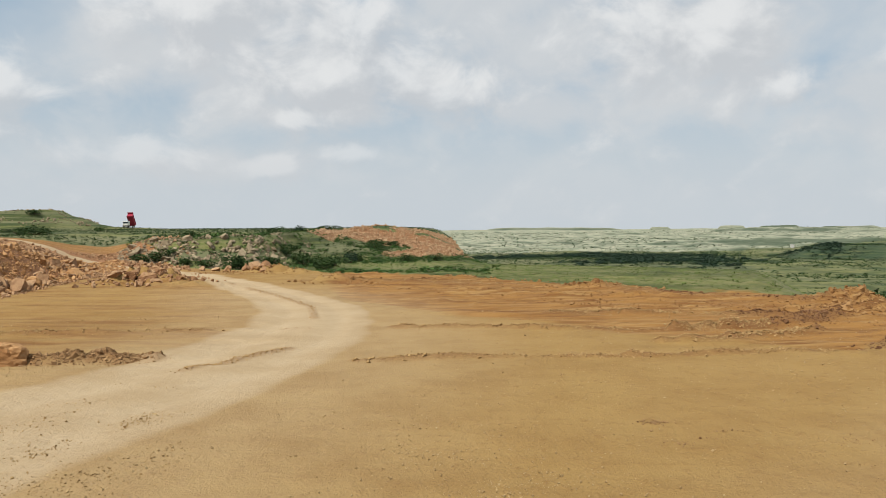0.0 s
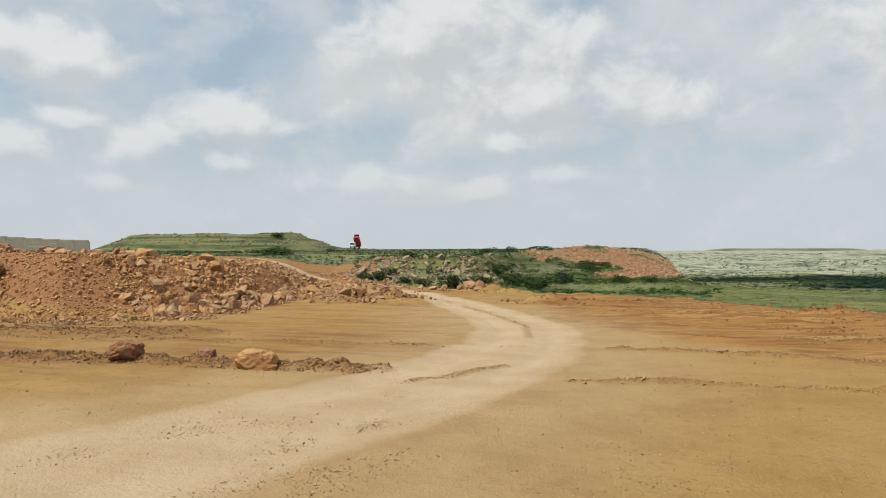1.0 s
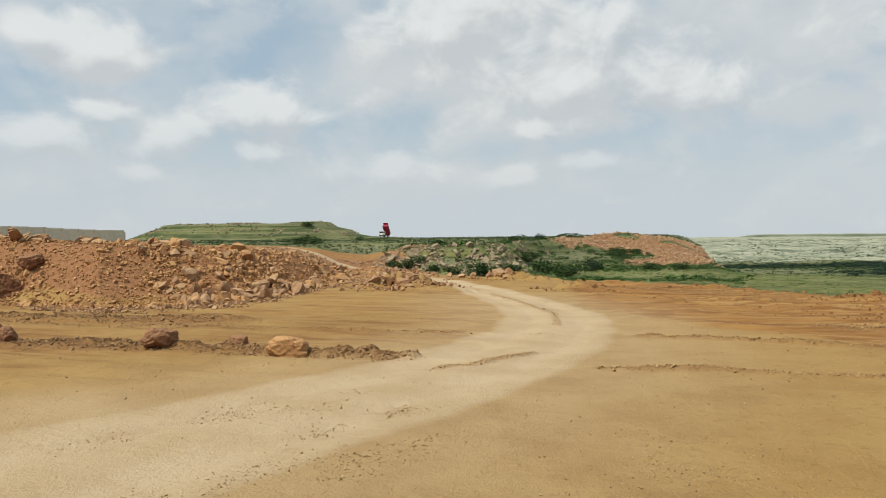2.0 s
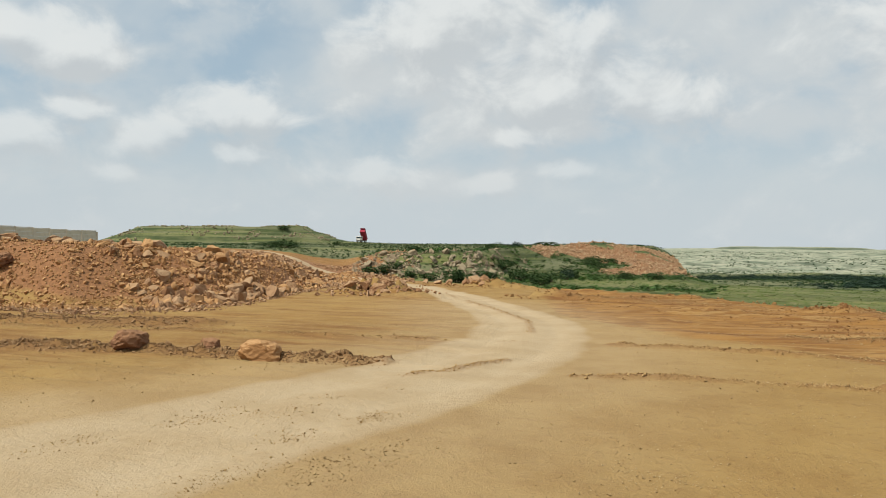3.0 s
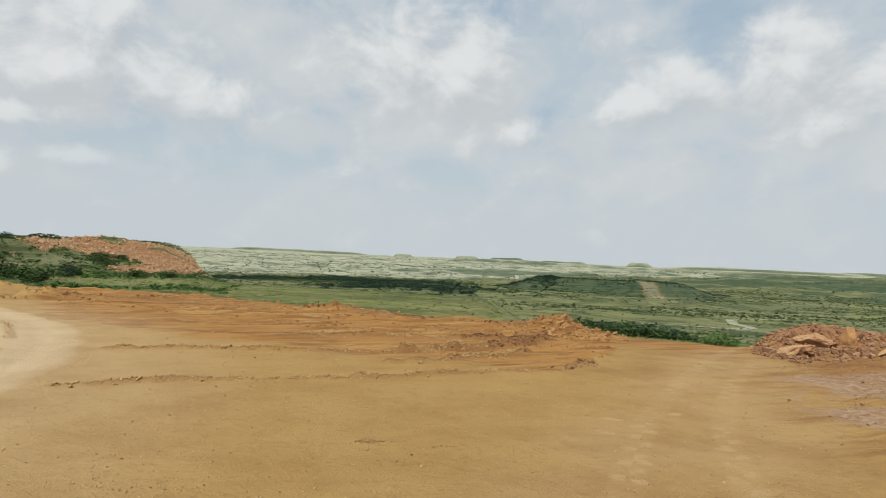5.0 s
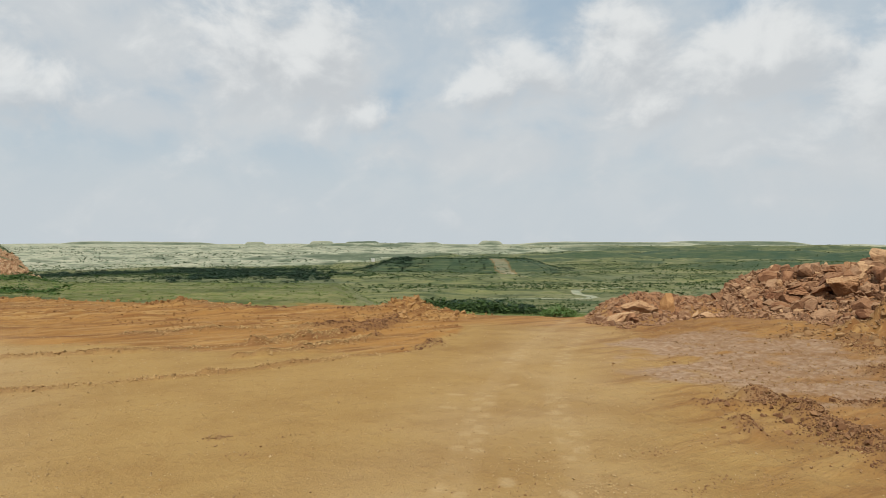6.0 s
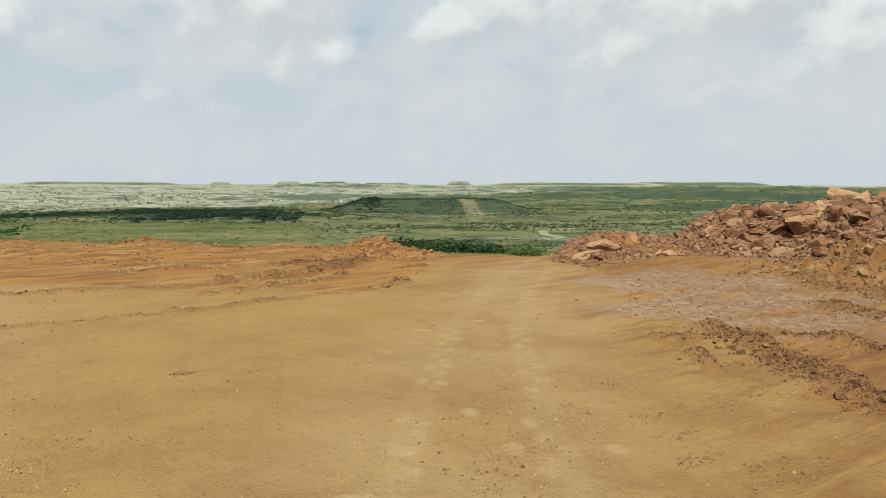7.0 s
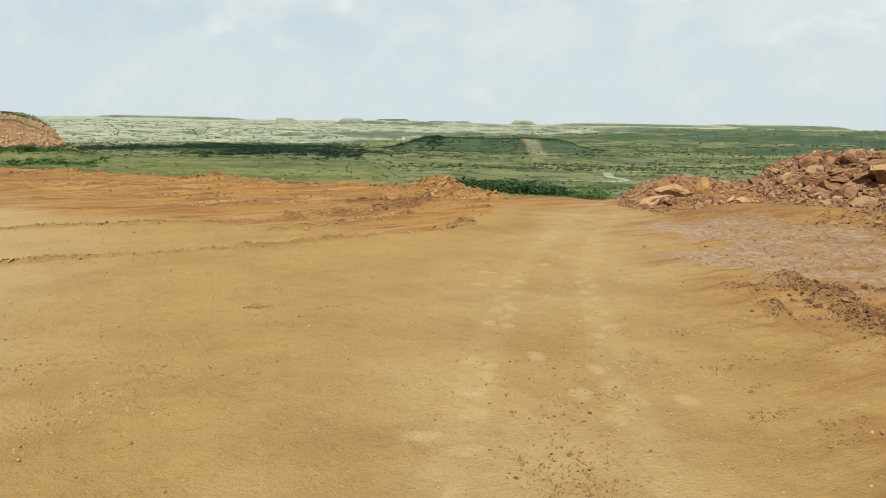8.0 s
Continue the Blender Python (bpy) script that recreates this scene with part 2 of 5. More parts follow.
def height(x, y, fine=True):
    x, y = np.asarray(x, float), np.asarray(y, float)
    r, az = polar(x, y)
    edge = pad_edge(az)
    out_by = r - edge
    far = np.log(np.maximum(r, 1))
    # valley beyond the pad
    drop = np.interp(out_by, [-10, 0, 4, 30, 75, 175, 275, 480, 780, 1600, 3000, 4400, 6000], [0, 0, -0.35, -3.0, -7, -14, -18, -20, -19, -12.5, -4.5, -1.0, -1.0])
    lip = np.interp(out_by, [-10, 0, 3, 20, 34, 60, 100, 170, 275, 480, 780, 1600, 3000, 4400, 6000], [0, 0, -0.15, -0.4, -0.85, -4.0, -9, -14, -18, -20, -19, -12.5, -4.5, -1.0, -1.0])
    w = ss(-29, -23, az)
    z = drop * (1 - w) + lip * w
    roll = fbm(x / 160, y / 160, 4, 3)
    z = z + roll * 3.4 * ss(120, 420, out_by) + fbm(x / 34, y / 34, 3, 9) * 1.1 * ss(30, 200, out_by) * (1 - ss(900, 1600, r))
    z = z + (fbm(x / 420, y / 200, 4, 31)) * 7.0 * ss(800, 1800, r)
    z = z + (fbm(x / 32, y / 55, 4, 33) * 4.2 + 1.2) * ss(560, 900, r) * (1 - ss(2500, 3300, r))
    # flat-topped hill in the valley with a cut down its flank
    k = mound(x, y, 335, 512, 88, 66, -33) + 0.12 * fbm(x / 40, y / 40, 3, 5)
    z = z + 10.0 * (1 - ss(0.62, 1.08, k))
    # long low ridges
    for cx, cy, sx, sy, turn, h in ((880, 640, 330, 90, -54, 10), (1350, 980, 520, 120, -54, 10), (560, 330, 150, 50, -60, 7), (980, 1850, 500, 160, -28, 11), (430, 880, 160, 50, -26, 6), (640, 700, 120, 45, -42, 7)):
        k = mound(x, y, cx, cy, sx, sy, turn) + 0.2 * fbm(x / 90, y / 90, 3, 6)
        z = z + h * (1 - ss(0.25, 1.0, k))
    # mesas on the skyline
    for cx, cy, sx, h in ((560, 3650, 420, 12), (1000, 3300, 60, 17), (1270, 3150, 70, 20), (1430, 3050, 110, 18), (1700, 3000, 140, 15), (2060, 2900, 75, 21), (2500, 2560, 520, 16), (3100, 2300, 420, 19)):
        k = mound(x, y, cx, cy, sx, sx * 0.5, -math.degrees(math.atan2(cx, cy)))
        z = z + h * (1 - ss(0.6, 1.0, k))
    # upland on the left: spur with a rock step, terrace behind a pushed-up bank
    upland_edge = np.interp(r, [0, 60, 120, 400], [-5.2, -4.4, -3.4, 2.0])
    rough = fbm(x / 9, y / 9, 4, 12)
    plateau = np.interp(r, [0, 90, 255, 285, 350, 700, 5000], [2.0, 2.0, 3.35, 3.2, 0.5, -6.0, -6.0]) + 0.12 * rough + 0.6 * ss(42, 52, az)
    foot, top, run = np.interp(az, *SPUR_FOOT), np.interp(az, *SPUR_TOP), np.interp(az, *SPUR_RUN)
    base = np.interp(az, [-6, 0, 10, 15, 20, 24], [-0.6, -0.35, -0.3, -0.5, -0.35, 0.0])
    spur = base * ss(0, 14, out_by) + (top - base) * ss(0, run, r - foot + 2.5 * rough)
    spur = spur + (plateau - top) * ss(foot + run, 190, r) + 0.35 * rough * ss(0, 3, r - foot) * (1 - ss(run * 1.0, run * 1.6, r - foot))
    foot, top = np.interp(az, *BANK_FOOT), np.interp(az, *BANK_TOP)
    run = np.interp(az, [24, 30, 45], [14, 8, 5.5])
    bank = top * ss(0, run, r - foot + 0.9 * rough) + (plateau - top) * ss(foot + run, 150, r) + 0.22 * rough * ss(0, 2, r - foot) * (1 - ss(run, run + 14, r - foot))
    k = ss(22, 25.5, az)
    upland = spur * (1 - k) + bank * k
    wu = ss(0, 3.0, az - upland_edge)
    z = np.where(out_by > -16, z * (1 - wu) + upland * wu, z)
    # mesa beyond the terrace
    k = mound(x, y, -153, 226, 40, 30, 34.5) + 0.07 * fbm(x / 12, y / 12, 3, 22)
    z = z + (3.6 * (1 - ss(0.78, 1.15, k)) + 2.0 * (1 - ss(0.70, 0.84, k)))
    k = mound(x, y, -118, 236, 30, 26, 26)
    z = z + 0.8 * (1 - ss(0.2, 1.0, k))
    # broken ground on the right
    foot, top = np.interp(az, *RPILE_FOOT), np.interp(az, *RPILE_TOP)
    wr = ss(-43.5, -45.5, az) * ss(-120, -90, az)
    hold = np.interp(az, [-60, -56, -53.5, -44], [36, 33, 29.0, 25.5])
    keep = 1 - ss(hold, hold + np.interp(az, [-60, -56, -53.5, -44], [40, 25, 8, 6]), r)
    pile = top * ss(0, 5.0, r - foot + 0.8 * rough) + 0.15 * rough * ss(0, 2, r - foot)
    z = z * (1 - wr * keep) + wr * keep * pile
    if fine:
        for cx, cy, sx, sy, turn, h in HEAPS:
            k = mound(x, y, cx, cy, sx, sy, turn) + 0.25 * fbm(x * 1.3, y * 1.3, 3, 40)
            z = z + h * (1 - ss(0.0, 1.0, k)) * (0.75 + 0.9 * fbm(x * 2.4, y * 2.4, 3, 41))
        near = 1 - ss(35, 70, r)
        for points, h, half in WINDROWS:
            dist = along(points, x, y)[0]
            z = z + h * (1 - ss(0.1, 1.0, dist / (half * (1 + 0.6 * fbm(x, y, 2, 50))))) * (0.7 + 0.7 * fbm(x * 3.1, y * 3.1, 3, 51)) * ss(-0.45, 0.1, fbm(x * 0.55, y * 0.55, 2, 52) + h)
        dist, side, half = along(ROAD, x, y, ROAD_HALF)
        on_road = 1 - ss(half * 0.8, half * 1.15, dist)
        rut = np.exp(-((np.abs(side) - half * 0.45) / (half * 0.22)) ** 2)
        z = z - 0.045 * on_road * rut * near
        # blade furrows on the outer part of the pad
        furrow = fbm(x * 0.16 + y * 0.05, y * 1.5 + x * 0.25, 4, 60)
        z = z + 0.17 * furrow * red_zone(x, y) * near
        z = z + 0.05 * fbm(x * 0.5, y * 3.2 + x * 0.4, 3, 66) * red_zone(x, y) * near
        lump = ss(0.08, 0.4, fbm(x * 1.0, y * 2.0, 4, 72)) * ss(-0.1, 0.35, fbm(x * 0.13, y * 0.7, 3, 73))
        z = z + 0.10 * lump * red_zone(x, y) * near
        scraped = ss(12, 16, az) * ss(12.5, 14, r) * (1 - ss(-1, 0.5, out_by))
        z = z + 0.08 * fbm(x * 0.25, y * 1.6, 4, 67) * scraped
        z = z + 0.012 * fbm(x * 2.0, y * 2.0, 4, 61) * near * (1 - 0.6 * on_road)
        rough_right = ss(0, 3, x * 0.83 - y * 0.55 - 2.6) * (1 - ss(24, 30, r)) * ss(5, 8, r)
        u, v = x * 0.62 + y * 0.78, -x * 0.78 + y * 0.62
        z = z + (0.11 * fbm(x * 1.2 + 5, y * 1.2, 4, 62) + 0.02 * fbm(u * 0.5, v * 2.6, 3, 63) + 0.03 * fbm(x * 4.0, y * 4.0, 3, 69)) * rough_right
        u, v = x * 0.30 + y * 0.95, x * 0.95 - y * 0.30
        scuff = ss(-0.5, 1.5, v - 4.6 + 0.5 * fbm(x * 0.6, y * 0.6, 2, 64)) * (1 - ss(11, 15, r))
        cut = fbm(u * 0.8, v * 4.5, 3, 65)
        z = z + (0.032 * np.minimum(cut, 0.12) + 0.016 * fbm(x * 3.5, y * 3.5, 3, 68)) * scuff
    return z


def red_zone(x, y):
    """Freshly scraped red soil along the rim of the pad."""
    r, az = polar(x, y)
    inner = np.interp(az, [-40, -34, -30, -20, -10, 0, 8, 20], [30, 19, 15.5, 15.5, 17.5, 20, 25, 60])
    inner = inner + 1.0 * fbm(x * 0.3, y * 0.9, 3, 70)
    return ss(-1.0, 1.5, r - inner) * ss(-36, -33, az) * (1 - ss(6, 12, az))


# ---- materials ----
def material(name, rough=0.9):
    m = bpy.data.materials.new(name)
    m.use_nodes = True
    b = m.node_tree.nodes["Principled BSDF"]
    b.inputs["Roughness"].default_value = rough
    b.inputs["Specular IOR Level"].default_value = 0.2
    return m, m.node_tree, b


def put(t, kind, ins=(), **kw):
    n = t.nodes.new(kind)
    for k, v in kw.items():
        if k == "op":
            n.operation = v
        elif k == "data":
            n.data_type = v
        elif k == "attr":
            n.attribute_name = v
        elif k == "feature":
            n.feature = v
    for i, v in dict(ins).items():
        if hasattr(v, "is_output"):
            t.links.new(v, n.inputs[i])
        else:
            n.inputs[i].default_value = v
    return n


def blend(t, fac, a, b):
    n = put(t, "ShaderNodeMix", data="RGBA")
    for i, v in ((0, fac), (6, a), (7, b)):
        if hasattr(v, "is_output"):
            t.links.new(v, n.inputs[i])
        else:
            n.inputs[i].default_value = v if i == 0 else (*v, 1)
    return n.outputs[2]


def calc(t, op, a, b=0.0, c=0.0):
    return put(t, "ShaderNodeMath", {0: a, 1: b, 2: c}, op=op).outputs[0]


def span(t, v, lo, hi, a=0.0, b=1.0):
    n = put(t, "ShaderNodeMapRange", {0: v, 1: lo, 2: hi, 3: a, 4: b})
    n.interpolation_type = "SMOOTHSTEP"
    return n.outputs[0]


def grain(t, where, scale, detail=4.0, rough=0.55):
    return put(t, "ShaderNodeTexNoise", {"Vector": where, "Scale": scale, "Detail": detail, "Roughness": rough}).outputs[0]


def stretch(t, where, sx, sy, sz=1.0):
    return put(t, "ShaderNodeVectorMath", {0: where, 1: (sx, sy, sz)}, op="MULTIPLY").outputs[0]


def relief(t, b, h, strength=0.5, dist=0.05):
    t.links.new(put(t, "ShaderNodeBump", {"Height": h, "Strength": strength, "Distance": dist}).outputs[0], b.inputs["Normal"])


TAN, TAN_DARK = (0.297, 0.187, 0.065), (0.228, 0.129, 0.041)
RED, RED_DARK = (0.290, 0.150, 0.045), (0.170, 0.075, 0.022)
DUST, DUST_DARK = (0.421, 0.320, 0.198), (0.370, 0.271, 0.155)
GRASS, GRASS_DRY, GRASS_DARK = (0.110, 0.133, 0.034), (0.185, 0.172, 0.073), (0.031, 0.048, 0.015)
# tones of the far dry land, haze and sunlit ground mixed into them
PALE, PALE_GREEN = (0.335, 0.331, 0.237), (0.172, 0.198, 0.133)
ROCK = (0.288, 0.140, 0.062)


def ground_material():
    m, t, b = material("ground_soil", 0.95)
    here = put(t, "ShaderNodeTexCoord").outputs["Object"]
    za = put(t, "ShaderNodeSeparateColor", {0: put(t, "ShaderNodeAttribute", attr="zone_a").outputs["Color"]}).outputs
    zb = put(t, "ShaderNodeSeparateColor", {0: put(t, "ShaderNodeAttribute", attr="zone_b").outputs["Color"]}).outputs
    zc = put(t, "ShaderNodeSeparateColor", {0: put(t, "ShaderNodeAttribute", attr="zone_c").outputs["Color"]}).outputs
    big, mid = grain(t, here, 0.09, 5), grain(t, here, 0.7, 6, 0.6)
    fine, grit = grain(t, here, 6.0, 6, 0.65), grain(t, here, 28.0, 4, 0.7)
    drag = grain(t, stretch(t, here, 0.25, 1.6), 1.0, 6, 0.62)

    def ragged(v, amount=0.7, by=None):
        return span(t, calc(t, "ADD", v, calc(t, "MULTIPLY", calc(t, "SUBTRACT", mid if by is None else by, 0.5), amount)), 0.3, 0.7)

    soil = blend(t, span(t, mid, 0.35, 0.7), TAN, TAN_DARK)
    soil = blend(t, calc(t, "MULTIPLY", span(t, big, 0.4, 0.62), 0.55), soil, (0.318, 0.200, 0.069))
    soil = blend(t, calc(t, "MULTIPLY", span(t, fine, 0.52, 0.72), 0.6), soil, (0.206, 0.107, 0.034))
    soil = blend(t, calc(t, "MULTIPLY", span(t, grit, 0.56, 0.72), calc(t, "MULTIPLY", span(t, mid, 0.4, 0.6), 0.75)), soil, (0.163, 0.086, 0.030))
    soil = blend(t, calc(t, "MULTIPLY", span(t, grit, 0.44, 0.30), 0.35), soil, (0.353, 0.234, 0.096))
    red = blend(t, span(t, drag, 0.38, 0.66), RED, RED_DARK)
    streak = grain(t, stretch(t, here, 0.3, 3.6), 1.0, 6, 0.65)
    red = blend(t, calc(t, "MULTIPLY", span(t, streak, 0.5, 0.64), 0.85), red, (0.331, 0.198, 0.074))
    red = blend(t, calc(t, "MULTIPLY", span(t, grain(t, stretch(t, here, 0.4, 4.6), 1.0, 5, 0.7), 0.55, 0.68), 0.7), red, (0.129, 0.053, 0.021))
    soil = blend(t, ragged(za[1], 0.9, drag), soil, red)
    damp = blend(t, span(t, fine, 0.35, 0.65), (0.318, 0.219, 0.142), (0.219, 0.127, 0.067))
    soil = blend(t, ragged(zb[1], 0.8), soil, damp)
    dust = blend(t, span(t, mid, 0.35, 0.7), DUST, DUST_DARK)
    soil = blend(t, calc(t, "MULTIPLY", za[0], span(t, fine, 0.25, 0.5, 0.78, 1.0)), soil, dust)
    soil = blend(t, calc(t, "MULTIPLY", zc[0], span(t, fine, 0.34, 0.58, 0.25, 0.7)), soil, (0.387, 0.271, 0.133))
    soil = blend(t, calc(t, "MULTIPLY", zc[1], span(t, fine, 0.3, 0.6, 0.4, 0.9)), soil, (0.202, 0.103, 0.041))
    spoil = blend(t, span(t, fine, 0.35, 0.65), ROCK, (0.206, 0.099, 0.045))
    soil = blend(t, ragged(calc(t, "SUBTRACT", zb[2], calc(t, "MULTIPLY", zc[1], 0.6))), soil, spoil)

    leaf = grain(t, here, 1.7, 6, 0.7)
    tussock = grain(t, stretch(t, here, 0.05, 0.05), 1.0, 8, 0.68)
    green = blend(t, span(t, leaf, 0.35, 0.65), GRASS, GRASS_DRY)
    green = blend(t, calc(t, "MULTIPLY", span(t, tussock, 0.40, 0.60), 0.9), green, GRASS_DARK)
    patch = grain(t, stretch(t, here, 0.010, 0.016), 1.0, 7, 0.66)
    green = blend(t, calc(t, "MULTIPLY", span(t, patch, 0.46, 0.60), 0.8), green, (0.040, 0.062, 0.022))
    green = blend(t, calc(t, "MULTIPLY", span(t, big, 0.46, 0.6), 0.45), green, (0.163, 0.159, 0.073))
    dry = grain(t, stretch(t, here, 0.006, 0.014), 1.0, 8, 0.7)
    green = blend(t, calc(t, "MULTIPLY", span(t, dry, 0.50, 0.58), 0.65), green, (0.176, 0.172, 0.090))
    soil = blend(t, ragged(za[2], 0.8, leaf), soil, green)
    # pale dry land, its colour lightened for haze and sunlight
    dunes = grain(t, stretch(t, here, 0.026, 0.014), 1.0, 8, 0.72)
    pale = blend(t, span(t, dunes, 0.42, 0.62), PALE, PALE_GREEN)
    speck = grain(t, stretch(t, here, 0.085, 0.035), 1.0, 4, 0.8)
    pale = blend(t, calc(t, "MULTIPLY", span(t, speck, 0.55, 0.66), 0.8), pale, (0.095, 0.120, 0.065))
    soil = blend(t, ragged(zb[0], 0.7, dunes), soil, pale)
    # dark thicket and scrub green, which also paints the shade of slopes
    soil = blend(t, calc(t, "MULTIPLY", zc[2], span(t, tussock, 0.3, 0.5, 0.6, 1.0)), soil, (0.029, 0.053, 0.029))
    t.links.new(soil, b.inputs["Base Color"])
    h = calc(t, "ADD", calc(t, "MULTIPLY", fine, 0.6), calc(t, "MULTIPLY", grit, 0.35))
    h = calc(t, "ADD", h, calc(t, "MULTIPLY", mid, 0.8))
    h = calc(t, "ADD", h, calc(t, "MULTIPLY", calc(t, "MULTIPLY", streak, za[1]), 2.2))
    relief(t, b, h, 0.8, 0.09)
    return m


def stone_material(name, light, dark, dusty, scale=3.0, bump=0.06):
    m, t, b = material(name, 0.9)
    here = put(t, "ShaderNodeTexCoord").outputs["Object"]
    rnd = put(t, "ShaderNodeNewGeometry").outputs["Random Per Island"]
    own = put(t, "ShaderNodeObjectInfo").outputs["Random"]
    pick = calc(t, "FRACT", calc(t, "ADD", rnd, own))
    n1, n2 = grain(t, here, scale, 6, 0.65), grain(t, here, scale * 7, 5, 0.7)
    c = blend(t, pick, light, dark)
    c = blend(t, calc(t, "MULTIPLY", span(t, n1, 0.45, 0.7), 0.8), c, dark)
    vein = grain(t, stretch(t, here, scale * 0.5, scale * 0.5, scale * 3.0), 1.0, 5, 0.7)
    c = blend(t, calc(t, "MULTIPLY", span(t, vein, 0.54, 0.66), 0.45), c, tuple(v * 0.55 for v in dark))
    up = put(t, "ShaderNodeSeparateXYZ", {0: put(t, "ShaderNodeNewGeometry").outputs["Normal"]}).outputs[2]
    c = blend(t, calc(t, "MULTIPLY", span(t, up, 0.3, 0.95), span(t, n2, 0.35, 0.6, 0.1, 0.75)), c, dusty)
    t.links.new(c, b.inputs["Base Color"])
    relief(t, b, calc(t, "ADD", n1, calc(t, "MULTIPLY", n2, 0.5)), 0.8, bump)
    return m


def leaf_material(name, light, dark):
    m, t, b = material(name, 0.8)
    here = put(t, "ShaderNodeTexCoord").outputs["Object"]
    rnd = put(t, "ShaderNodeNewGeometry").outputs["Random Per Island"]
    own = put(t, "ShaderNodeObjectInfo").outputs["Random"]
    c = blend(t, calc(t, "FRACT", calc(t, "ADD", rnd, own)), light, dark)
    c = blend(t, span(t, grain(t, here, 0.8, 3), 0.4, 0.65), c, dark)
    t.links.new(c, b.inputs["Base Color"])
    return m


def plain_material(name, colour, rough=0.6, metal=0.0, wear=(0.258, 0.172, 0.103), amount=0.35, scale=2.0):
    m, t, b = material(name, rough)
    here = put(t, "ShaderNodeTexCoord").outputs["Object"]
    n = grain(t, here, scale, 7, 0.65)
    t.links.new(blend(t, calc(t, "MULTIPLY", span(t, n, 0.45, 0.7), amount), colour, wear), b.inputs["Base Color"])
    b.inputs["Metallic"].default_value = metal
    relief(t, b, n, 0.2, 0.02)
    return m


SOIL = ground_material()
STONE = stone_material("ochre_stone", (0.411, 0.261, 0.146), (0.246, 0.125, 0.060), (0.411, 0.265, 0.138))
STONE_RED = stone_material("red_stone", (0.279, 0.143, 0.074), (0.116, 0.047, 0.023), (0.286, 0.155, 0.077))
STONE_GREY = stone_material("grey_stone", (0.353, 0.284, 0.185), (0.163, 0.120, 0.073), (0.335, 0.271, 0.172))
STONE_BROWN = stone_material("brown_stone", (0.315, 0.185, 0.104), (0.154, 0.073, 0.037), (0.322, 0.201, 0.111))
CLOD = stone_material("dry_clod", (0.374, 0.249, 0.112), (0.259, 0.154, 0.061), (0.367, 0.245, 0.105), bump=0.02)
CLOD_DARK = stone_material("dark_clod", (0.288, 0.175, 0.083), (0.177, 0.095, 0.041), (0.307, 0.193, 0.090), bump=0.02)
CLOD_RED = stone_material("red_clod", (0.206, 0.106, 0.049), (0.098, 0.044, 0.020), (0.227, 0.129, 0.062), bump=0.02)
PEBBLE = stone_material("pebble_stone", (0.390, 0.281, 0.144), (0.260, 0.163, 0.069), (0.375, 0.267, 0.130), bump=0.02)
STONE_ORANGE = stone_material("orange_stone", (0.464, 0.267, 0.116), (0.310, 0.155, 0.062), (0.482, 0.292, 0.138))
LEAF = leaf_material("scrub_leaf", (0.057, 0.095, 0.024), (0.019, 0.041, 0.011))
LEAF_DARK = leaf_material("wood_leaf", (0.031, 0.058, 0.031), (0.011, 0.027, 0.015))
# scrub leaf for far clumps, made paler to carry the distance haze
LEAF_HAZED = leaf_material("far_leaf", (0.090, 0.116, 0.060), (0.039, 0.060, 0.030))
LEAF_BRIGHT = leaf_material("fresh_leaf", (0.112, 0.181, 0.052), (0.052, 0.103, 0.026))
BLADE = leaf_material("grass_blade", (0.159, 0.185, 0.052), (0.090, 0.129, 0.031))
TWIG = plain_material("twig_bark", (0.12, 0.08, 0.05), 0.9)


def mesh_of(name, verts, faces, per=3):
    me = bpy.data.meshes.new(name)
    faces = np.asarray(faces, np.int32)
    me.vertices.add(len(verts))
    me.vertices.foreach_set("co", np.asarray(verts, np.float32).ravel())
    me.loops.add(faces.size)
    me.loops.foreach_set("vertex_index", faces.ravel())
    me.polygons.add(len(faces))
    me.polygons.foreach_set("loop_start", np.arange(0, faces.size, per, dtype=np.int32))
    me.polygons.foreach_set("use_smooth", np.zeros(len(faces), bool))
    me.update(calc_edges=True)
    me.validate()
    return me


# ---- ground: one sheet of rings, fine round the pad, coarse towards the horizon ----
TYRES = [[(2.3, 3.3), (4.05, 5.6), (7.0, 9.15), (10.4, 12.6), (13.7, 15.5), (17.5, 18.5)], [(3.6, 2.4), (4.9, 4.4), (7.9, 8.5), (10.9, 11.7), (14.6, 14.9)]]
PRINTS = [(3.6, 4.9), (2.7, 4.3), (2.9, 3.9), (4.0, 5.7), (4.05, 5.4), (5.1, 6.6), (4.7, 5.5), (4.4, 4.4), (5.2, 3.9), (6.0, 8.7), (6.3, 6.4), (4.3, 3.8), (5.6, 7.3), (7.1, 7.6), (6.6, 9.4), (3.3, 4.5), (5.0, 4.9), (7.9, 9.6)]
GRAVEL_BANDS = [([(-7.4, 6.4), (-6.2, 8.0), (-5.2, 9.4), (-4.6, 10.8)], 0.7), ([(-4.9, 5.0), (-3.7, 6.5), (-2.9, 8.0)], 0.6), ([(-4.6, 7.8), (-3.9, 9.4)], 0.4),
                ([(-0.6, 5.6), (0.6, 6.4), (1.4, 8.0)], 0.8), ([(4.4, 3.4), (5.2, 4.6), (6.4, 5.8)], 1.0), ([(-0.2, 7.6), (0.2, 8.4)], 0.5)]


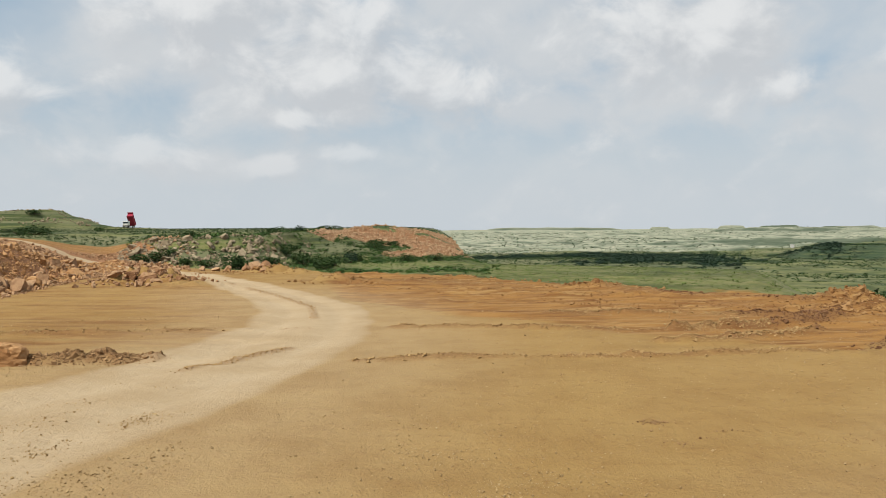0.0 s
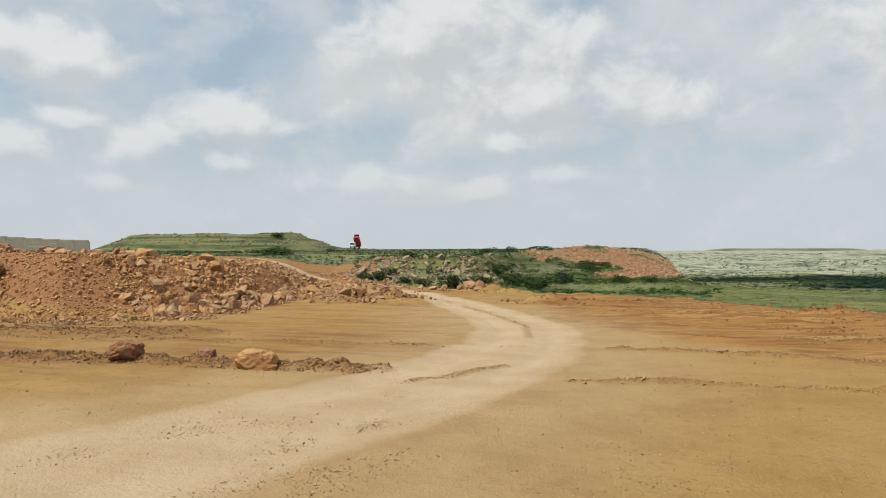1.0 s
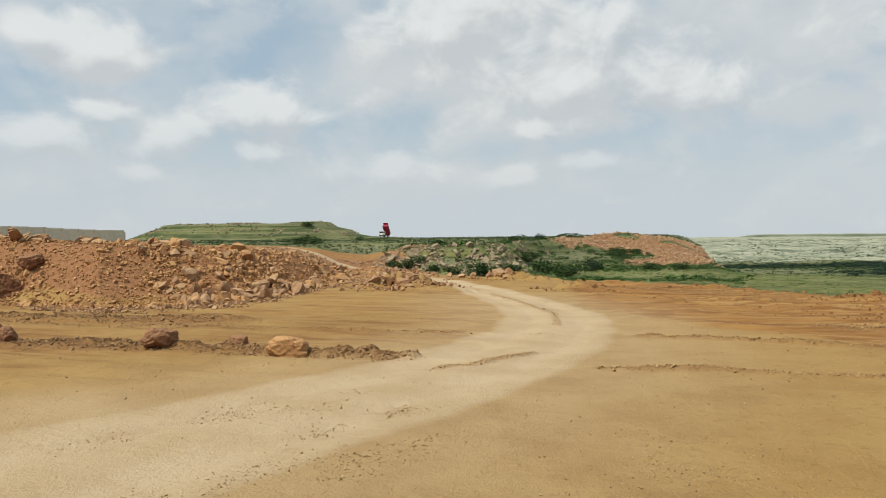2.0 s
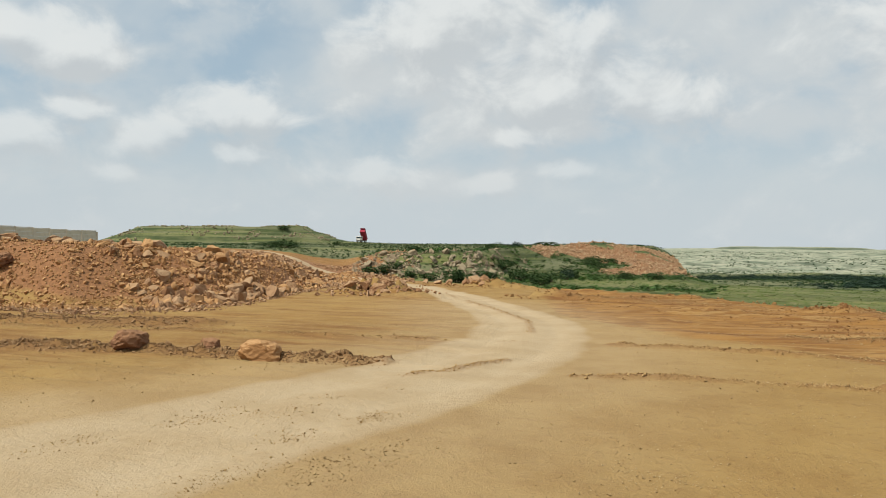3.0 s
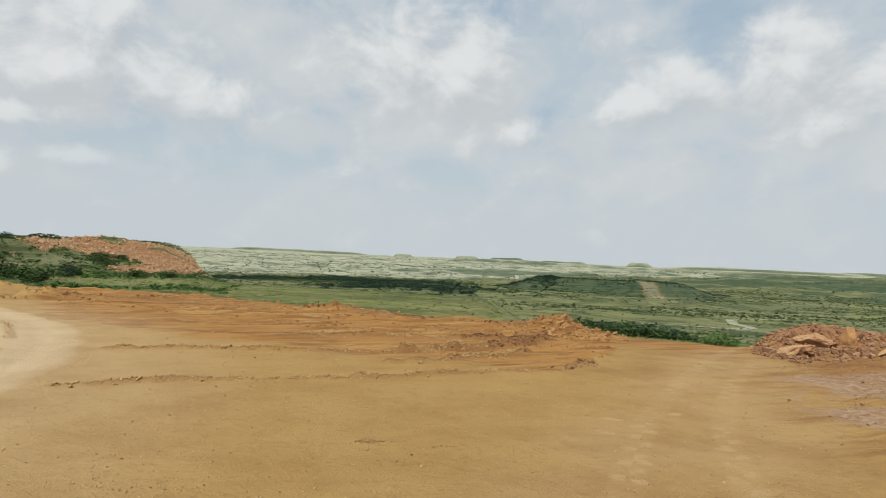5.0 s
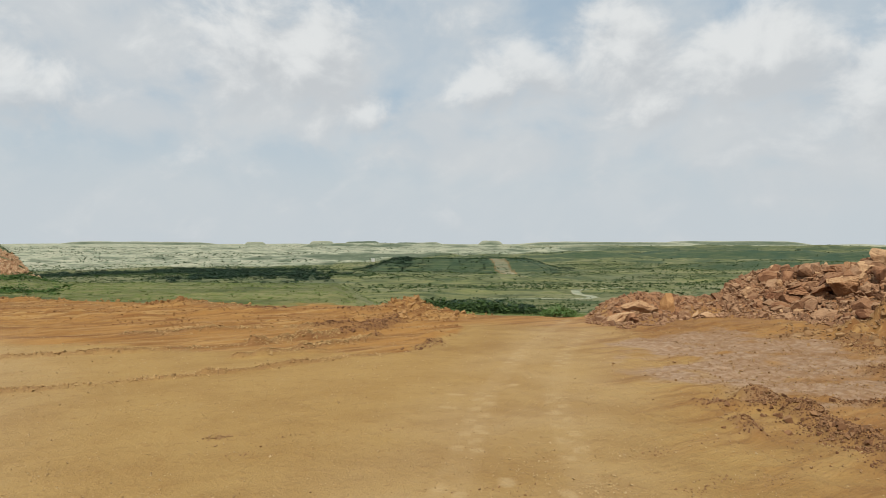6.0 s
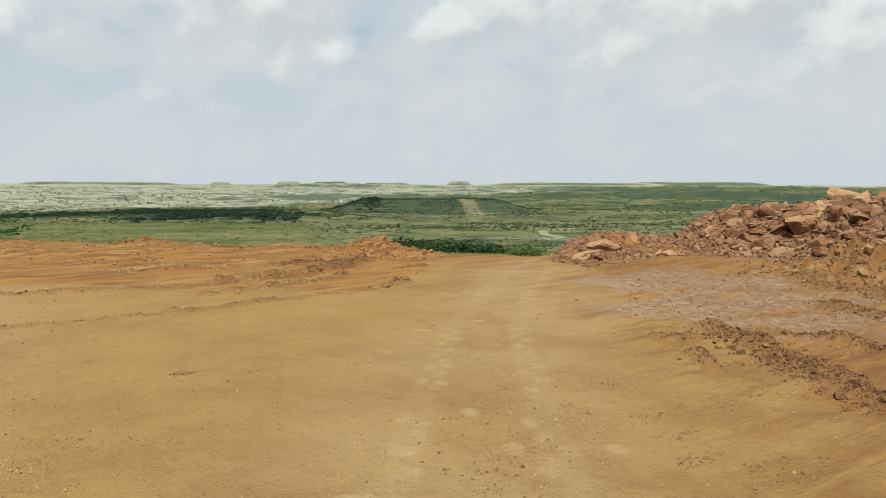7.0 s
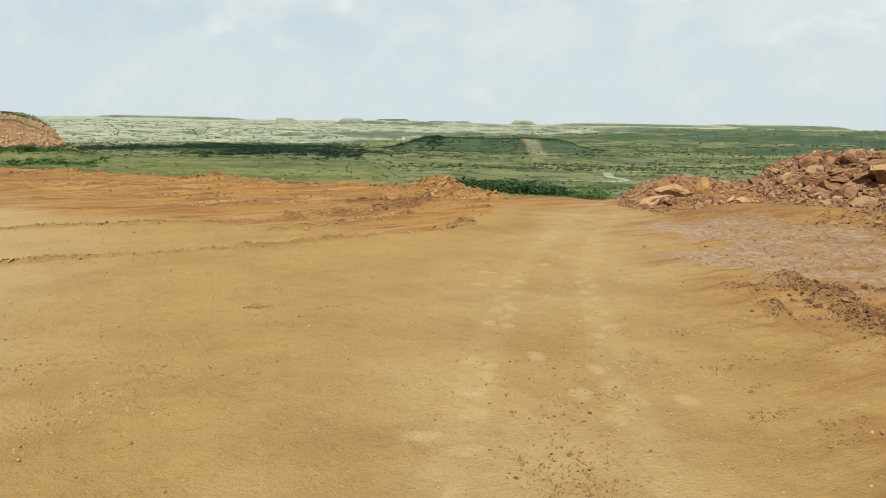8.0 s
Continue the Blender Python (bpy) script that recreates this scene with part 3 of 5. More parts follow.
def zones(x, y):
    """Where each kind of surface lies, with far paling and slope shade: nine masks from 0 to 1."""
    r, az = polar(x, y)
    out_by = r - pad_edge(az)
    n = fbm(x / 7, y / 7, 4, 80)
    nf = fbm(x / 1.5, y / 1.5, 3, 81)
    dist, side, half = along(ROAD, x, y, ROAD_HALF)
    road = (1 - ss(half * 0.85, half * 1.15, dist + 0.22 * nf)) * (0.86 + 0.14 * np.exp(-((np.abs(side) - half * 0.45) / (half * 0.3)) ** 2))
    fan = 1 - ss(0.3, 1.0, mound(x, y, -7.6, 7.0, 4.6, 3.2, -30))
    road = np.maximum(road, 0.34 * (1 - ss(half, half + 4.5, dist + 0.8 * n)) * (1 - ss(26, 36, r)))
    lane = along([(1.5, 2.0), (4.2, 5.2), (7.4, 8.6), (11.0, 12.0), (15.0, 16.2)], x, y)[0]
    road = np.maximum(road, 0.22 * (1 - ss(0.6, 2.6, lane + 0.7 * n)) * np.clip(0.8 + 0.9 * nf, 0.2, 1))
    road = np.maximum(road, 0.5 * fan) * (1 - ss(90, 110, r))
    red = np.maximum(0.85 * red_zone(x, y), ss(-5, -1, out_by) * (1 - ss(8, 10, az)) * 0.8)
    right = ss(0, 3.5, x * 0.83 - y * 0.55 - 3.2 + 0.8 * n)
    red = np.maximum(red, 0.85 * right * (1 - ss(34, 40, r)))
    red = np.maximum(red, 0.46 * ss(0, 3.0, x * 0.83 - y * 0.55 - 0.9 + 0.8 * n) * (1 - ss(20, 26, r)))
    churn = ss(0, 3.0, x * 0.83 - y * 0.55 - 3.8 + 1.2 * n) * (1 - ss(30, 36, r))
    red = np.maximum(red, 0.9 * ss(22, 24.5, az) * ss(50, 60, r) * (1 - ss(100, 110, r)))
    red = np.maximum(red, 0.45 * ss(-1, 2, r - 15 + n) * ss(12, 18, az))
    # grass
    reach = np.interp(az, [-60, -48, -44, -36, -30, -10, 5, 9, 12, 16, 20, 24, 26, 40, 60], [40, 34, 27, 25.5, 29, 31.5, 39, 43, 49, 52, 56, 72, 92, 100, 110])
    grass = ss(-1.0, 2.0, r - reach + 1.8 * n)
    foot, run = np.interp(az, *SPUR_FOOT), np.interp(az, *SPUR_RUN)
    scree = ss(-1, 4, r - foot + 4 * n - 2) * (1 - ss(run * 0.95, run * 1.15, r - foot + 3 * n)) * ss(-7, -5, az) * (1 - ss(9.5, 12, az + 3.0 * (1 - (r - foot) / np.maximum(run, 1))))
    scar = 1 - ss(4.5, 8.0, along([spot_at(-35.5, 600), spot_at(-36.1, 570), spot_at(-37.0, 538)], x, y)[0] + 3.5 * nf)
    track = along([spot_at(*p) for p in ((-45.5, 345), (-43.0, 335), (-42.1, 318), (-42.3, 300), (-43.3, 280), (-43.6, 262), (-43.0, 248), (-41.5, 241), (-39, 240), (-35, 244))], x, y)[0]
    track = 1 - ss(1.4, 2.8, track)
    strip = ss(22, 24.5, az) * (1 - ss(88, 100, r + 5 * n))
    scree = scree * np.clip(1.15 - 1.6 * ss(0.05, 0.4, fbm(x / 8, y / 8, 3, 88)), 0, 1)
    grass = grass * (1 - scree) * (1 - scar) * (1 - 0.8 * track) * (1 - strip)
    spoil = np.maximum.reduce([scree, scar * 0.35, ss(21, 24, az) * ss(0, 2, r - np.interp(az, *BANK_FOOT) + 1.2 * n) * (1 - ss(66, 84, r)) * (1 - road),
                               ss(-44.5, -46.5, az) * ss(0, 2, r - np.interp(az, *RPILE_FOOT) + n) * (1 - ss(34, 42, r))])
    ledge = ss(-1, 2, r - foot) * (1 - ss(5, 9, r - foot + 2 * n)) * ss(11, 14, az) * (1 - ss(22.5, 24.5, az))
    spoil = np.maximum(spoil, 0.62 * ledge * np.clip(0.75 + 0.8 * nf, 0, 1))
    # far side of the valley, paled with distance: haze and sun put into the colour
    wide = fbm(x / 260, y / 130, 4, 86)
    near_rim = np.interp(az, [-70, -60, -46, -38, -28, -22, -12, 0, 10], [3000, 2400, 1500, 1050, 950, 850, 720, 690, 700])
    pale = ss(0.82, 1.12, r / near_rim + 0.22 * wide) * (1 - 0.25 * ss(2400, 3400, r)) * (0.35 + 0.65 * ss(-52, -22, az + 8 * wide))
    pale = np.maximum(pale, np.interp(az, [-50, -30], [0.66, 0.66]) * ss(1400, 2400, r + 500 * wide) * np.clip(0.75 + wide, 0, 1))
    # track and scar are bare ground; beyond 2500 m the paling is haze
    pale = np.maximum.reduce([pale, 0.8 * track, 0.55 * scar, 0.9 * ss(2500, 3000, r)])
    damp = (1 - ss(0.35, 1.15, mound(x, y, 14.8, 9.9, 6.2, 4.2, 48) + 0.5 * n + 0.25 * nf)) * np.clip(0.75 + 0.8 * fbm(x * 0.8, y * 1.3, 3, 87), 0, 1)
    # wheel marks, clods, dark thicket with slope shade
    marks = np.zeros(np.shape(x))
    for line in TYRES:
        d, s, v = along(line, x, y, [0, 2, 6, 10, 15, 20])
        lug = ss(0.2, 0.7, np.sin(v * 12.0 + np.sign(s) * 1.6 + 5.0 * vnoise(v * 0.9, s * 2, 91))) * ss(0.35, 0.6, vnoise(v * 1.7, s * 1.5, 90))
        marks = np.maximum(marks, (1 - ss(0.10, 0.24, d + 0.05 * nf)) * (0.28 + 0.6 * lug))
    for cx, cy in PRINTS:
        marks = np.maximum(marks, 1 - ss(0.6, 1.15, mound(x, y, cx, cy, 0.17, 0.10, 60 + 40 * cx) + 0.35 * fbm(x * 4, y * 4, 2, 92)))
    grit = 0.9 * churn * np.clip(0.6 + 1.1 * fbm(x * 0.7, y * 0.9, 4, 89), 0, 1) * (1 - 0.4 * damp)
    for points, h, half in WINDROWS:
        d = along(points, x, y)[0]
        grit = np.maximum(grit, (1 - ss(0.35, 1.1, d / half)) * min(1.0, 0.34 + h * 4.5) * ss(-0.5, 0.0, fbm(x * 0.55, y * 0.55, 2, 52) + h))
    woods_and_shade = wood_shade_zone(x, y) * (1 - scar)
    return np.stack([road, red, grass, np.ones_like(r)], -1), np.stack([pale, damp, spoil, np.ones_like(r)], -1), np.stack([marks, grit, woods_and_shade, np.ones_like(r)], -1)


def wood_shade_zone(x, y):
    """The dark thicket on the valley floor, its stragglers, and hill flanks darkened for scrub and slope shade."""
    r, az = polar(x, y)
    n = fbm(x / 60, y / 26, 5, 84)
    core = 1 - ss(0.6, 1.1, mound(x, y, 150, 490, 62, 150, -17) + 1.0 * n)
    core = np.maximum(core, 1 - ss(0.6, 1.1, mound(x, y, 140, 600, 120, 80, -13) + 0.9 * n))
    core = np.maximum(core, 0.7 * (1 - ss(0.5, 1.1, mound(x, y, 40, 560, 90, 90, -4) + 0.9 * n)))
    core = np.maximum(core, 0.6 * (1 - ss(0.5, 1.1, mound(x, y, 330, 420, 120, 50, -38) + 1.0 * n)))
    ditch = ss(-44, -40, az) * (1 - ss(-31, -29.5, az)) * ss(36, 42, r) * (1 - ss(70, 120, r + 14 * n))
    # hill and ridge flanks: dark scrub plus shade painted on the slope
    slopes = 1.0 * (1 - ss(0.7, 1.1, mound(x, y, 850, 618, 330, 70, -54) + 0.4 * n))
    slopes = np.maximum(slopes, 0.9 * (1 - ss(0.8, 1.1, mound(x, y, 335, 512, 90, 68, -33) + 0.3 * n)))
    slopes = np.maximum(slopes, 0.6 * (1 - ss(0.7, 1.1, mound(x, y, 545, 322, 150, 40, -60) + 0.5 * n)))
    return np.clip(np.maximum.reduce([core * (0.75 + n), ditch * (0.8 + n), slopes * (0.85 + n)]), 0, 1)


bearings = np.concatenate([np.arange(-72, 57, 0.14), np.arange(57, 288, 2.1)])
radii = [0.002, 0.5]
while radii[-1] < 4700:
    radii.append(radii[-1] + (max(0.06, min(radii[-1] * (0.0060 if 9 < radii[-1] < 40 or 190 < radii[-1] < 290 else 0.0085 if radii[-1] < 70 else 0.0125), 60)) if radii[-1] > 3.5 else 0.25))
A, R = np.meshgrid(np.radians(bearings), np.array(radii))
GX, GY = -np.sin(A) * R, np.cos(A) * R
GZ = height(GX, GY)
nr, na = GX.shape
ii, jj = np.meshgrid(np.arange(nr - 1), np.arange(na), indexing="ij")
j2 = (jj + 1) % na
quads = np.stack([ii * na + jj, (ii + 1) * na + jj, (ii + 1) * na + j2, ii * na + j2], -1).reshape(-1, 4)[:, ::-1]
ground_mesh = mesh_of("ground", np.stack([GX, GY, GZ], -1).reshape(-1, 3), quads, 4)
steep = np.abs(np.gradient(GZ, axis=0) / np.gradient(R, axis=0))
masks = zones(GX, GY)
# steeper valley sides get a darker colour in place of relief shading
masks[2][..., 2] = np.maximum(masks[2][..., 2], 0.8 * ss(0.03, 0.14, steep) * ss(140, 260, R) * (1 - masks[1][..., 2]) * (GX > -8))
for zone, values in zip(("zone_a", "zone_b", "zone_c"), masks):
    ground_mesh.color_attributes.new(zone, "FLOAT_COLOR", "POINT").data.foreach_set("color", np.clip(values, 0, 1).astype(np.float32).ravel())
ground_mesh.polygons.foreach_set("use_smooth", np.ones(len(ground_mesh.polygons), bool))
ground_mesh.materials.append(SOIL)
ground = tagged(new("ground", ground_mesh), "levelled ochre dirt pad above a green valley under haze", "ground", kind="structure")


# ---- builders ----
rng = np.random.default_rng(11)


def ground_z(x, y):
    return float(height(np.array([x]), np.array([y]))[0])


def part(name, bm, mat, parent, label=""):
    """One mesh object under a thing or a part."""
    if isinstance(bm, bpy.types.Mesh):
        me = bm
    else:
        me = bpy.data.meshes.new(name)
        bm.to_mesh(me)
        bm.free()
    if mat and not me.materials:
        me.materials.append(mat)
    ob = new(name, me)
    ob.parent = parent
    if label:
        tagged(ob, label)
    return ob


def thing(name, at, label, category, group="", kind="", turn=0.0):
    ob = new(name)
    ob.matrix_basis = pose(*at, 0, 0, turn)
    return tagged(ob, label, category, group, kind)


def hull_shape(seed, n=11, flat=0.75):
    """An angular broken stone about 1 m across: verts and triangles."""
    rnd = random.Random(seed)
    bm = bmesh.new()
    for i in range(8):
        sx, sy, sz = (1 if i & 1 else -1), (1 if i & 2 else -1), (1 if i & 4 else -1)
        if rnd.random() < 0.25:
            continue
        bm.verts.new((sx * 0.46 * rnd.uniform(0.55, 1.1), sy * 0.38 * rnd.uniform(0.55, 1.1), sz * 0.40 * flat * rnd.uniform(0.55, 1.1)))
    for _ in range(n - 6):
        v = Vector((rnd.gauss(0, 1), rnd.gauss(0, 1), rnd.gauss(0, 1))).normalized() * rnd.uniform(0.7, 1.0)
        bm.verts.new((v.x * 0.52, v.y * 0.44, v.z * 0.45 * flat))
    bmesh.ops.convex_hull(bm, input=bm.verts)
    loose = [v for v in bm.verts if not v.link_faces]
    bmesh.ops.delete(bm, geom=loose, context="VERTS")
    bmesh.ops.triangulate(bm, faces=bm.faces)
    bm.verts.index_update()
    verts = np.array([v.co[:] for v in bm.verts])
    faces = np.array([[v.index for v in f.verts] for f in bm.faces])
    bm.free()
    return verts, faces


def crag_shape(seed, flat=0.7):
    """A broken, weathered stone about 1 m across: verts and triangles."""
    rnd = random.Random(seed)
    bm = bmesh.new()
    bmesh.ops.create_icosphere(bm, subdivisions=3, radius=1.0)
    v = np.array([p.co[:] for p in bm.verts])
    for _ in range(11):
        n = np.array([rnd.gauss(0, 1), rnd.gauss(0, 1), rnd.gauss(0, 0.8)])
        n /= np.linalg.norm(n)
        v = v - np.maximum(v @ n - rnd.uniform(0.4, 0.72), 0)[:, None] * n
    k = np.array([1 + 0.11 * noise.fractal(Vector(c) * 2.6 + Vector((seed, 0, 0)), 0.8, 2.1, 5) for c in v])
    v = v * k[:, None] * [0.78, 0.62, 0.75 * flat]
    faces = np.array([[p.index for p in f.verts] for f in bm.faces])
    bm.free()
    return v, faces


def boulder_mesh(name, seed, size, mat, cuts=14, level=4, rough=0.07, depth=(0.5, 0.8)):
    """A weathered block: a ball cut by random planes, then roughened."""
    rnd = random.Random(seed)
    bm = bmesh.new()
    bmesh.ops.create_icosphere(bm, subdivisions=level, radius=1.0)
    v = np.array([p.co[:] for p in bm.verts])
    for _ in range(cuts):
        n = np.array([rnd.gauss(0, 1), rnd.gauss(0, 1), rnd.gauss(0, 0.8)])
        n /= np.linalg.norm(n)
        over = np.maximum(v @ n - rnd.uniform(*depth), 0)
        v = v - over[:, None] * n
    for p, c in zip(bm.verts, v):
        c = Vector(c)
        k = noise.fractal(c * 3.2 + Vector((seed, 0, 0)), 0.8, 2.1, 6) * rough - abs(noise.noise(c * 4.5 + Vector((0, seed, 0)))) * rough * 0.9
        c = c * (1 + k)
        p.co = (c.x * size[0] * 0.6, c.y * size[1] * 0.6, c.z * size[2] * 0.6)
    me = bpy.data.meshes.new(name)
    bm.to_mesh(me)
    bm.free()
    me.materials.append(mat)
    return me


def turns(n):
    q = rng.normal(size=(n, 4))
    q /= np.linalg.norm(q, axis=1)[:, None]
    w, x, y, z = q.T
    return np.stack([1 - 2 * (y * y + z * z), 2 * (x * y - w * z), 2 * (x * z + w * y), 2 * (x * y + w * z), 1 - 2 * (x * x + z * z), 2 * (y * z - w * x),
                     2 * (x * z - w * y), 2 * (y * z + w * x), 1 - 2 * (x * x + y * y)], 1).reshape(n, 3, 3)


def upright(n):
    a = rng.uniform(0, 2 * np.pi, n)
    c, s, o = np.cos(a), np.sin(a), np.zeros(n)
    return np.stack([c, -s, o, s, c, o, o, o, o + 1], 1).reshape(n, 3, 3)


def many(shapes, places, sizes, rots):
    """Verts and triangles of many small pieces, each one of the given shapes."""
    pick = rng.integers(0, len(shapes), len(places))
    vs, fs, base = [], [], 0
    for k, (v, f) in enumerate(shapes):
        m = pick == k
        if not m.any():
            continue
        sz = sizes[m] if sizes.ndim == 2 else np.repeat(sizes[m][:, None], 3, 1)
        w = np.einsum("nij,vj->nvi", rots[m], v) * sz[:, None, :] + places[m][:, None, :]
        cnt = m.sum()
        vs.append(w.reshape(-1, 3))
        fs.append((f[None] + (base + np.arange(cnt) * len(v))[:, None, None]).reshape(-1, 3))
        base += cnt * len(v)
    return np.vstack(vs), np.vstack(fs)


def strewn(name, xy, sizes, shapes, mat, label, category, parent=None, sink=0.25, spin="any"):
    """Many loose pieces lying on the ground as one object of kind stuff."""
    z = height(xy[:, 0], xy[:, 1])
    flat = sizes if sizes.ndim == 1 else sizes[:, 2]
    places = np.stack([xy[:, 0], xy[:, 1], z + flat * (0.5 * 0.6 - sink)], 1) if spin == "any" else np.stack([xy[:, 0], xy[:, 1], z - 0.02 * flat], 1)
    v, f = many(shapes, places, sizes, turns(len(xy)) if spin == "any" else upright(len(xy)))
    me = mesh_of(name, v, f)
    me.materials.append(mat)
    ob = tagged(new(name, me), label, "" if parent else category, kind="stuff")
    if parent:
        ob.matrix_basis = parent.matrix_basis.inverted()
        ob.parent = parent
    return ob


STONES = [hull_shape(i, 10 + i % 5, 0.8) for i in range(12)]
SLABS = [hull_shape(40 + i, 11, 0.45) for i in range(8)]
CRAGS = [crag_shape(60 + i, (0.45, 0.7, 0.9)[i % 3]) for i in range(15)]
CHIPS = [hull_shape(80 + i, 6, 0.8) for i in range(8)]


def in_sector(n, a0, a1, r0, r1, bias=1.0):
    """Random ground points between two bearings and, for each, two reaches."""
    az = rng.uniform(a0, a1, n)
    lo = r0(az) if callable(r0) else r0
    hi = r1(az) if callable(r1) else r1
    r = lo + (hi - lo) * rng.uniform(0, 1, n) ** bias
    return np.stack([-np.sin(np.radians(az)) * r, np.cos(np.radians(az)) * r], 1), az, r


def by_line(n, points, spread):
    p = np.array(points, float)
    seg = np.linalg.norm(np.diff(p, axis=0), axis=1)
    d = rng.uniform(0, seg.sum(), n)
    c = np.concatenate([[0], np.cumsum(seg)])
    x, y = np.interp(d, c, p[:, 0]), np.interp(d, c, p[:, 1])
    return np.stack([x, y], 1) + rng.normal(0, spread, (n, 2))


def powers(n, lo, hi, k=2.2):
    """Sizes with many small and few large."""
    return lo * (1 - rng.uniform(0, 1, n) * (1 - (lo / hi) ** k)) ** (-1 / k)


def rock_parts(owner, xy, sizes, shapes, mat, sink=0.2, slab=False):
    """Stones of a heap, each an object of its own that shares a mesh with others of its shape."""
    inv = owner.matrix_basis.inverted()
    meshes = []
    for v, f in shapes:
        me = mesh_of("rock", v, f)
        me.materials.append(mat)
        meshes.append(me)
    z = height(xy[:, 0], xy[:, 1])
    rots = turns(len(xy))
    for i in range(len(xy)):
        s = sizes[i]
        ob = new("rock", meshes[int(rng.integers(len(meshes)))])
        ob.parent = owner
        m = Matrix(rots[i].tolist()) if not slab else Euler((rng.normal(0, 0.3), rng.normal(0, 0.3), rng.uniform(0, 6.3))).to_matrix()
        ob.matrix_basis = inv @ (Matrix.Translation((xy[i, 0], xy[i, 1], z[i] + s * (0.3 - sink))) @ m.to_4x4() @ Matrix.Diagonal((s * rng.uniform(0.8, 1.3), s, s * rng.uniform(0.7, 1.1), 1)))


def boulder(x, y, size, seed, label, mat=None, turn=(0, 0, 0), sink=0.15, group="", cuts=12, lift=0.0, depth=(0.5, 0.8)):
    me = boulder_mesh("boulder", seed, size, mat or STONE, cuts, 5 if size[0] > 1.2 else 4, 0.11, depth)
    ob = new("boulder", me)
    ob.matrix_basis = pose(x, y, ground_z(x, y) + size[2] * (0.30 - sink) + lift, *turn)
    return tagged(ob, label, "boulder", group)


# ---- leaves ----
def leaf_clump(seed, n, leaf, lobes=5, flat=0.55):
    """A dome of small loose leaves about 1 m wide, lumpy and with gaps: verts and triangles, base at z = 0."""
    r = np.random.default_rng(seed)
    centres = np.stack([r.uniform(-0.28, 0.28, lobes), r.uniform(-0.28, 0.28, lobes), r.uniform(0.12, flat * 0.8, lobes)], 1)
    rad = r.uniform(0.14, 0.27, lobes)
    k = r.integers(0, lobes, n)
    d = r.normal(size=(n, 3))
    d /= np.linalg.norm(d, axis=1)[:, None]
    c = centres[k] + d * (rad[k] * r.uniform(0.55, 1.0, n) ** 0.5)[:, None]
    c[:, 2] = np.abs(c[:, 2])
    tri = r.normal(size=(n, 3, 3))
    tri -= tri.mean(1, keepdims=True)
    tri *= (leaf * r.uniform(0.6, 1.3, n))[:, None, None]
    return (c[:, None, :] + tri).reshape(-1, 3), np.arange(n * 3).reshape(-1, 3)


def grass_tuft(seed, n=7):
    r = np.random.default_rng(seed)
    a = r.uniform(0, 6.28, n)
    lean = r.uniform(0.1, 0.7, n)
    h = r.uniform(0.5, 1.0, n)
    o = r.normal(0, 0.16, (n, 2))
    w = 0.07
    p0 = np.stack([o[:, 0] - w * np.sin(a), o[:, 1] + w * np.cos(a), np.zeros(n)], 1)
    p1 = np.stack([o[:, 0] + w * np.sin(a), o[:, 1] - w * np.cos(a), np.zeros(n)], 1)
    p2 = np.stack([o[:, 0] + lean * np.cos(a) * h, o[:, 1] + lean * np.sin(a) * h, h], 1)
    return np.stack([p0, p1, p2], 1).reshape(-1, 3), np.arange(n * 3).reshape(-1, 3)


SCRUB = [leaf_clump(200 + i, 26, 0.085, 4) for i in range(6)]
THICKET = [leaf_clump(300 + i, 60, 0.075, 6, 0.75) for i in range(6)]
TUFTS = [grass_tuft(400 + i) for i in range(6)]
BUSHES = [mesh_of("foliage", *leaf_clump(500 + i, 1000, 0.03, 11, 0.55)) for i in range(5)]


def branch_mesh(seed):
    rnd = random.Random(seed)
    bm = bmesh.new()
    for _ in range(6):
        a, lean, h = rnd.uniform(0, 6.28), rnd.uniform(0.2, 0.8), rnd.uniform(0.3, 0.5)
        m = Matrix.Rotation(a, 4, "Z") @ Matrix.Rotation(lean, 4, "Y") @ Matrix.Translation((0, 0, h / 2 - 0.03))
        bmesh.ops.create_cone(bm, segments=5, radius1=0.022, radius2=0.006, depth=h, matrix=m, cap_ends=True)
    me = bpy.data.meshes.new("stem")
    bm.to_mesh(me)
    bm.free()
    me.materials.append(TWIG)
    return me


STEMS = [branch_mesh(i) for i in range(3)]


def shrub(az, r, w, h, mat, label, group="scrub bushes"):
    x, y = spot_at(az, r)
    ob = thing("shrub", (x, y, ground_z(x, y) - 0.03), label, "shrub", group, turn=rng.uniform(0, 360))
    k = int(rng.integers(len(BUSHES)))
    me = BUSHES[k].copy()
    me.materials.append(mat)
    leaves = part("foliage", me, None, ob)
    leaves.matrix_basis = Matrix.Diagonal((w * 1.1, w, h / 0.75, 1))
    stem = part("stem", STEMS[k % 3], None, ob)
    stem.matrix_basis = Matrix.Diagonal((w, w, h, 1))
    return ob


def box(bm, size, at, rot=None, bevel=0.0):
    m = Matrix.Translation(at) @ (rot or Matrix.Identity(4)) @ Matrix.Diagonal((*size, 1))
    got = bmesh.ops.create_cube(bm, size=1.0, matrix=m)
    if bevel:
        edges = list({e for v in got["verts"] for e in v.link_edges})
        bmesh.ops.bevel(bm, geom=edges, offset=bevel, segments=1, affect="EDGES")


def tube(bm, r, depth, at, rot=None, seg=20):
    bmesh.ops.create_cone(bm, segments=seg, radius1=r, radius2=r, depth=depth, cap_ends=True, matrix=Matrix.Translation(at) @ (rot or Matrix.Identity(4)))


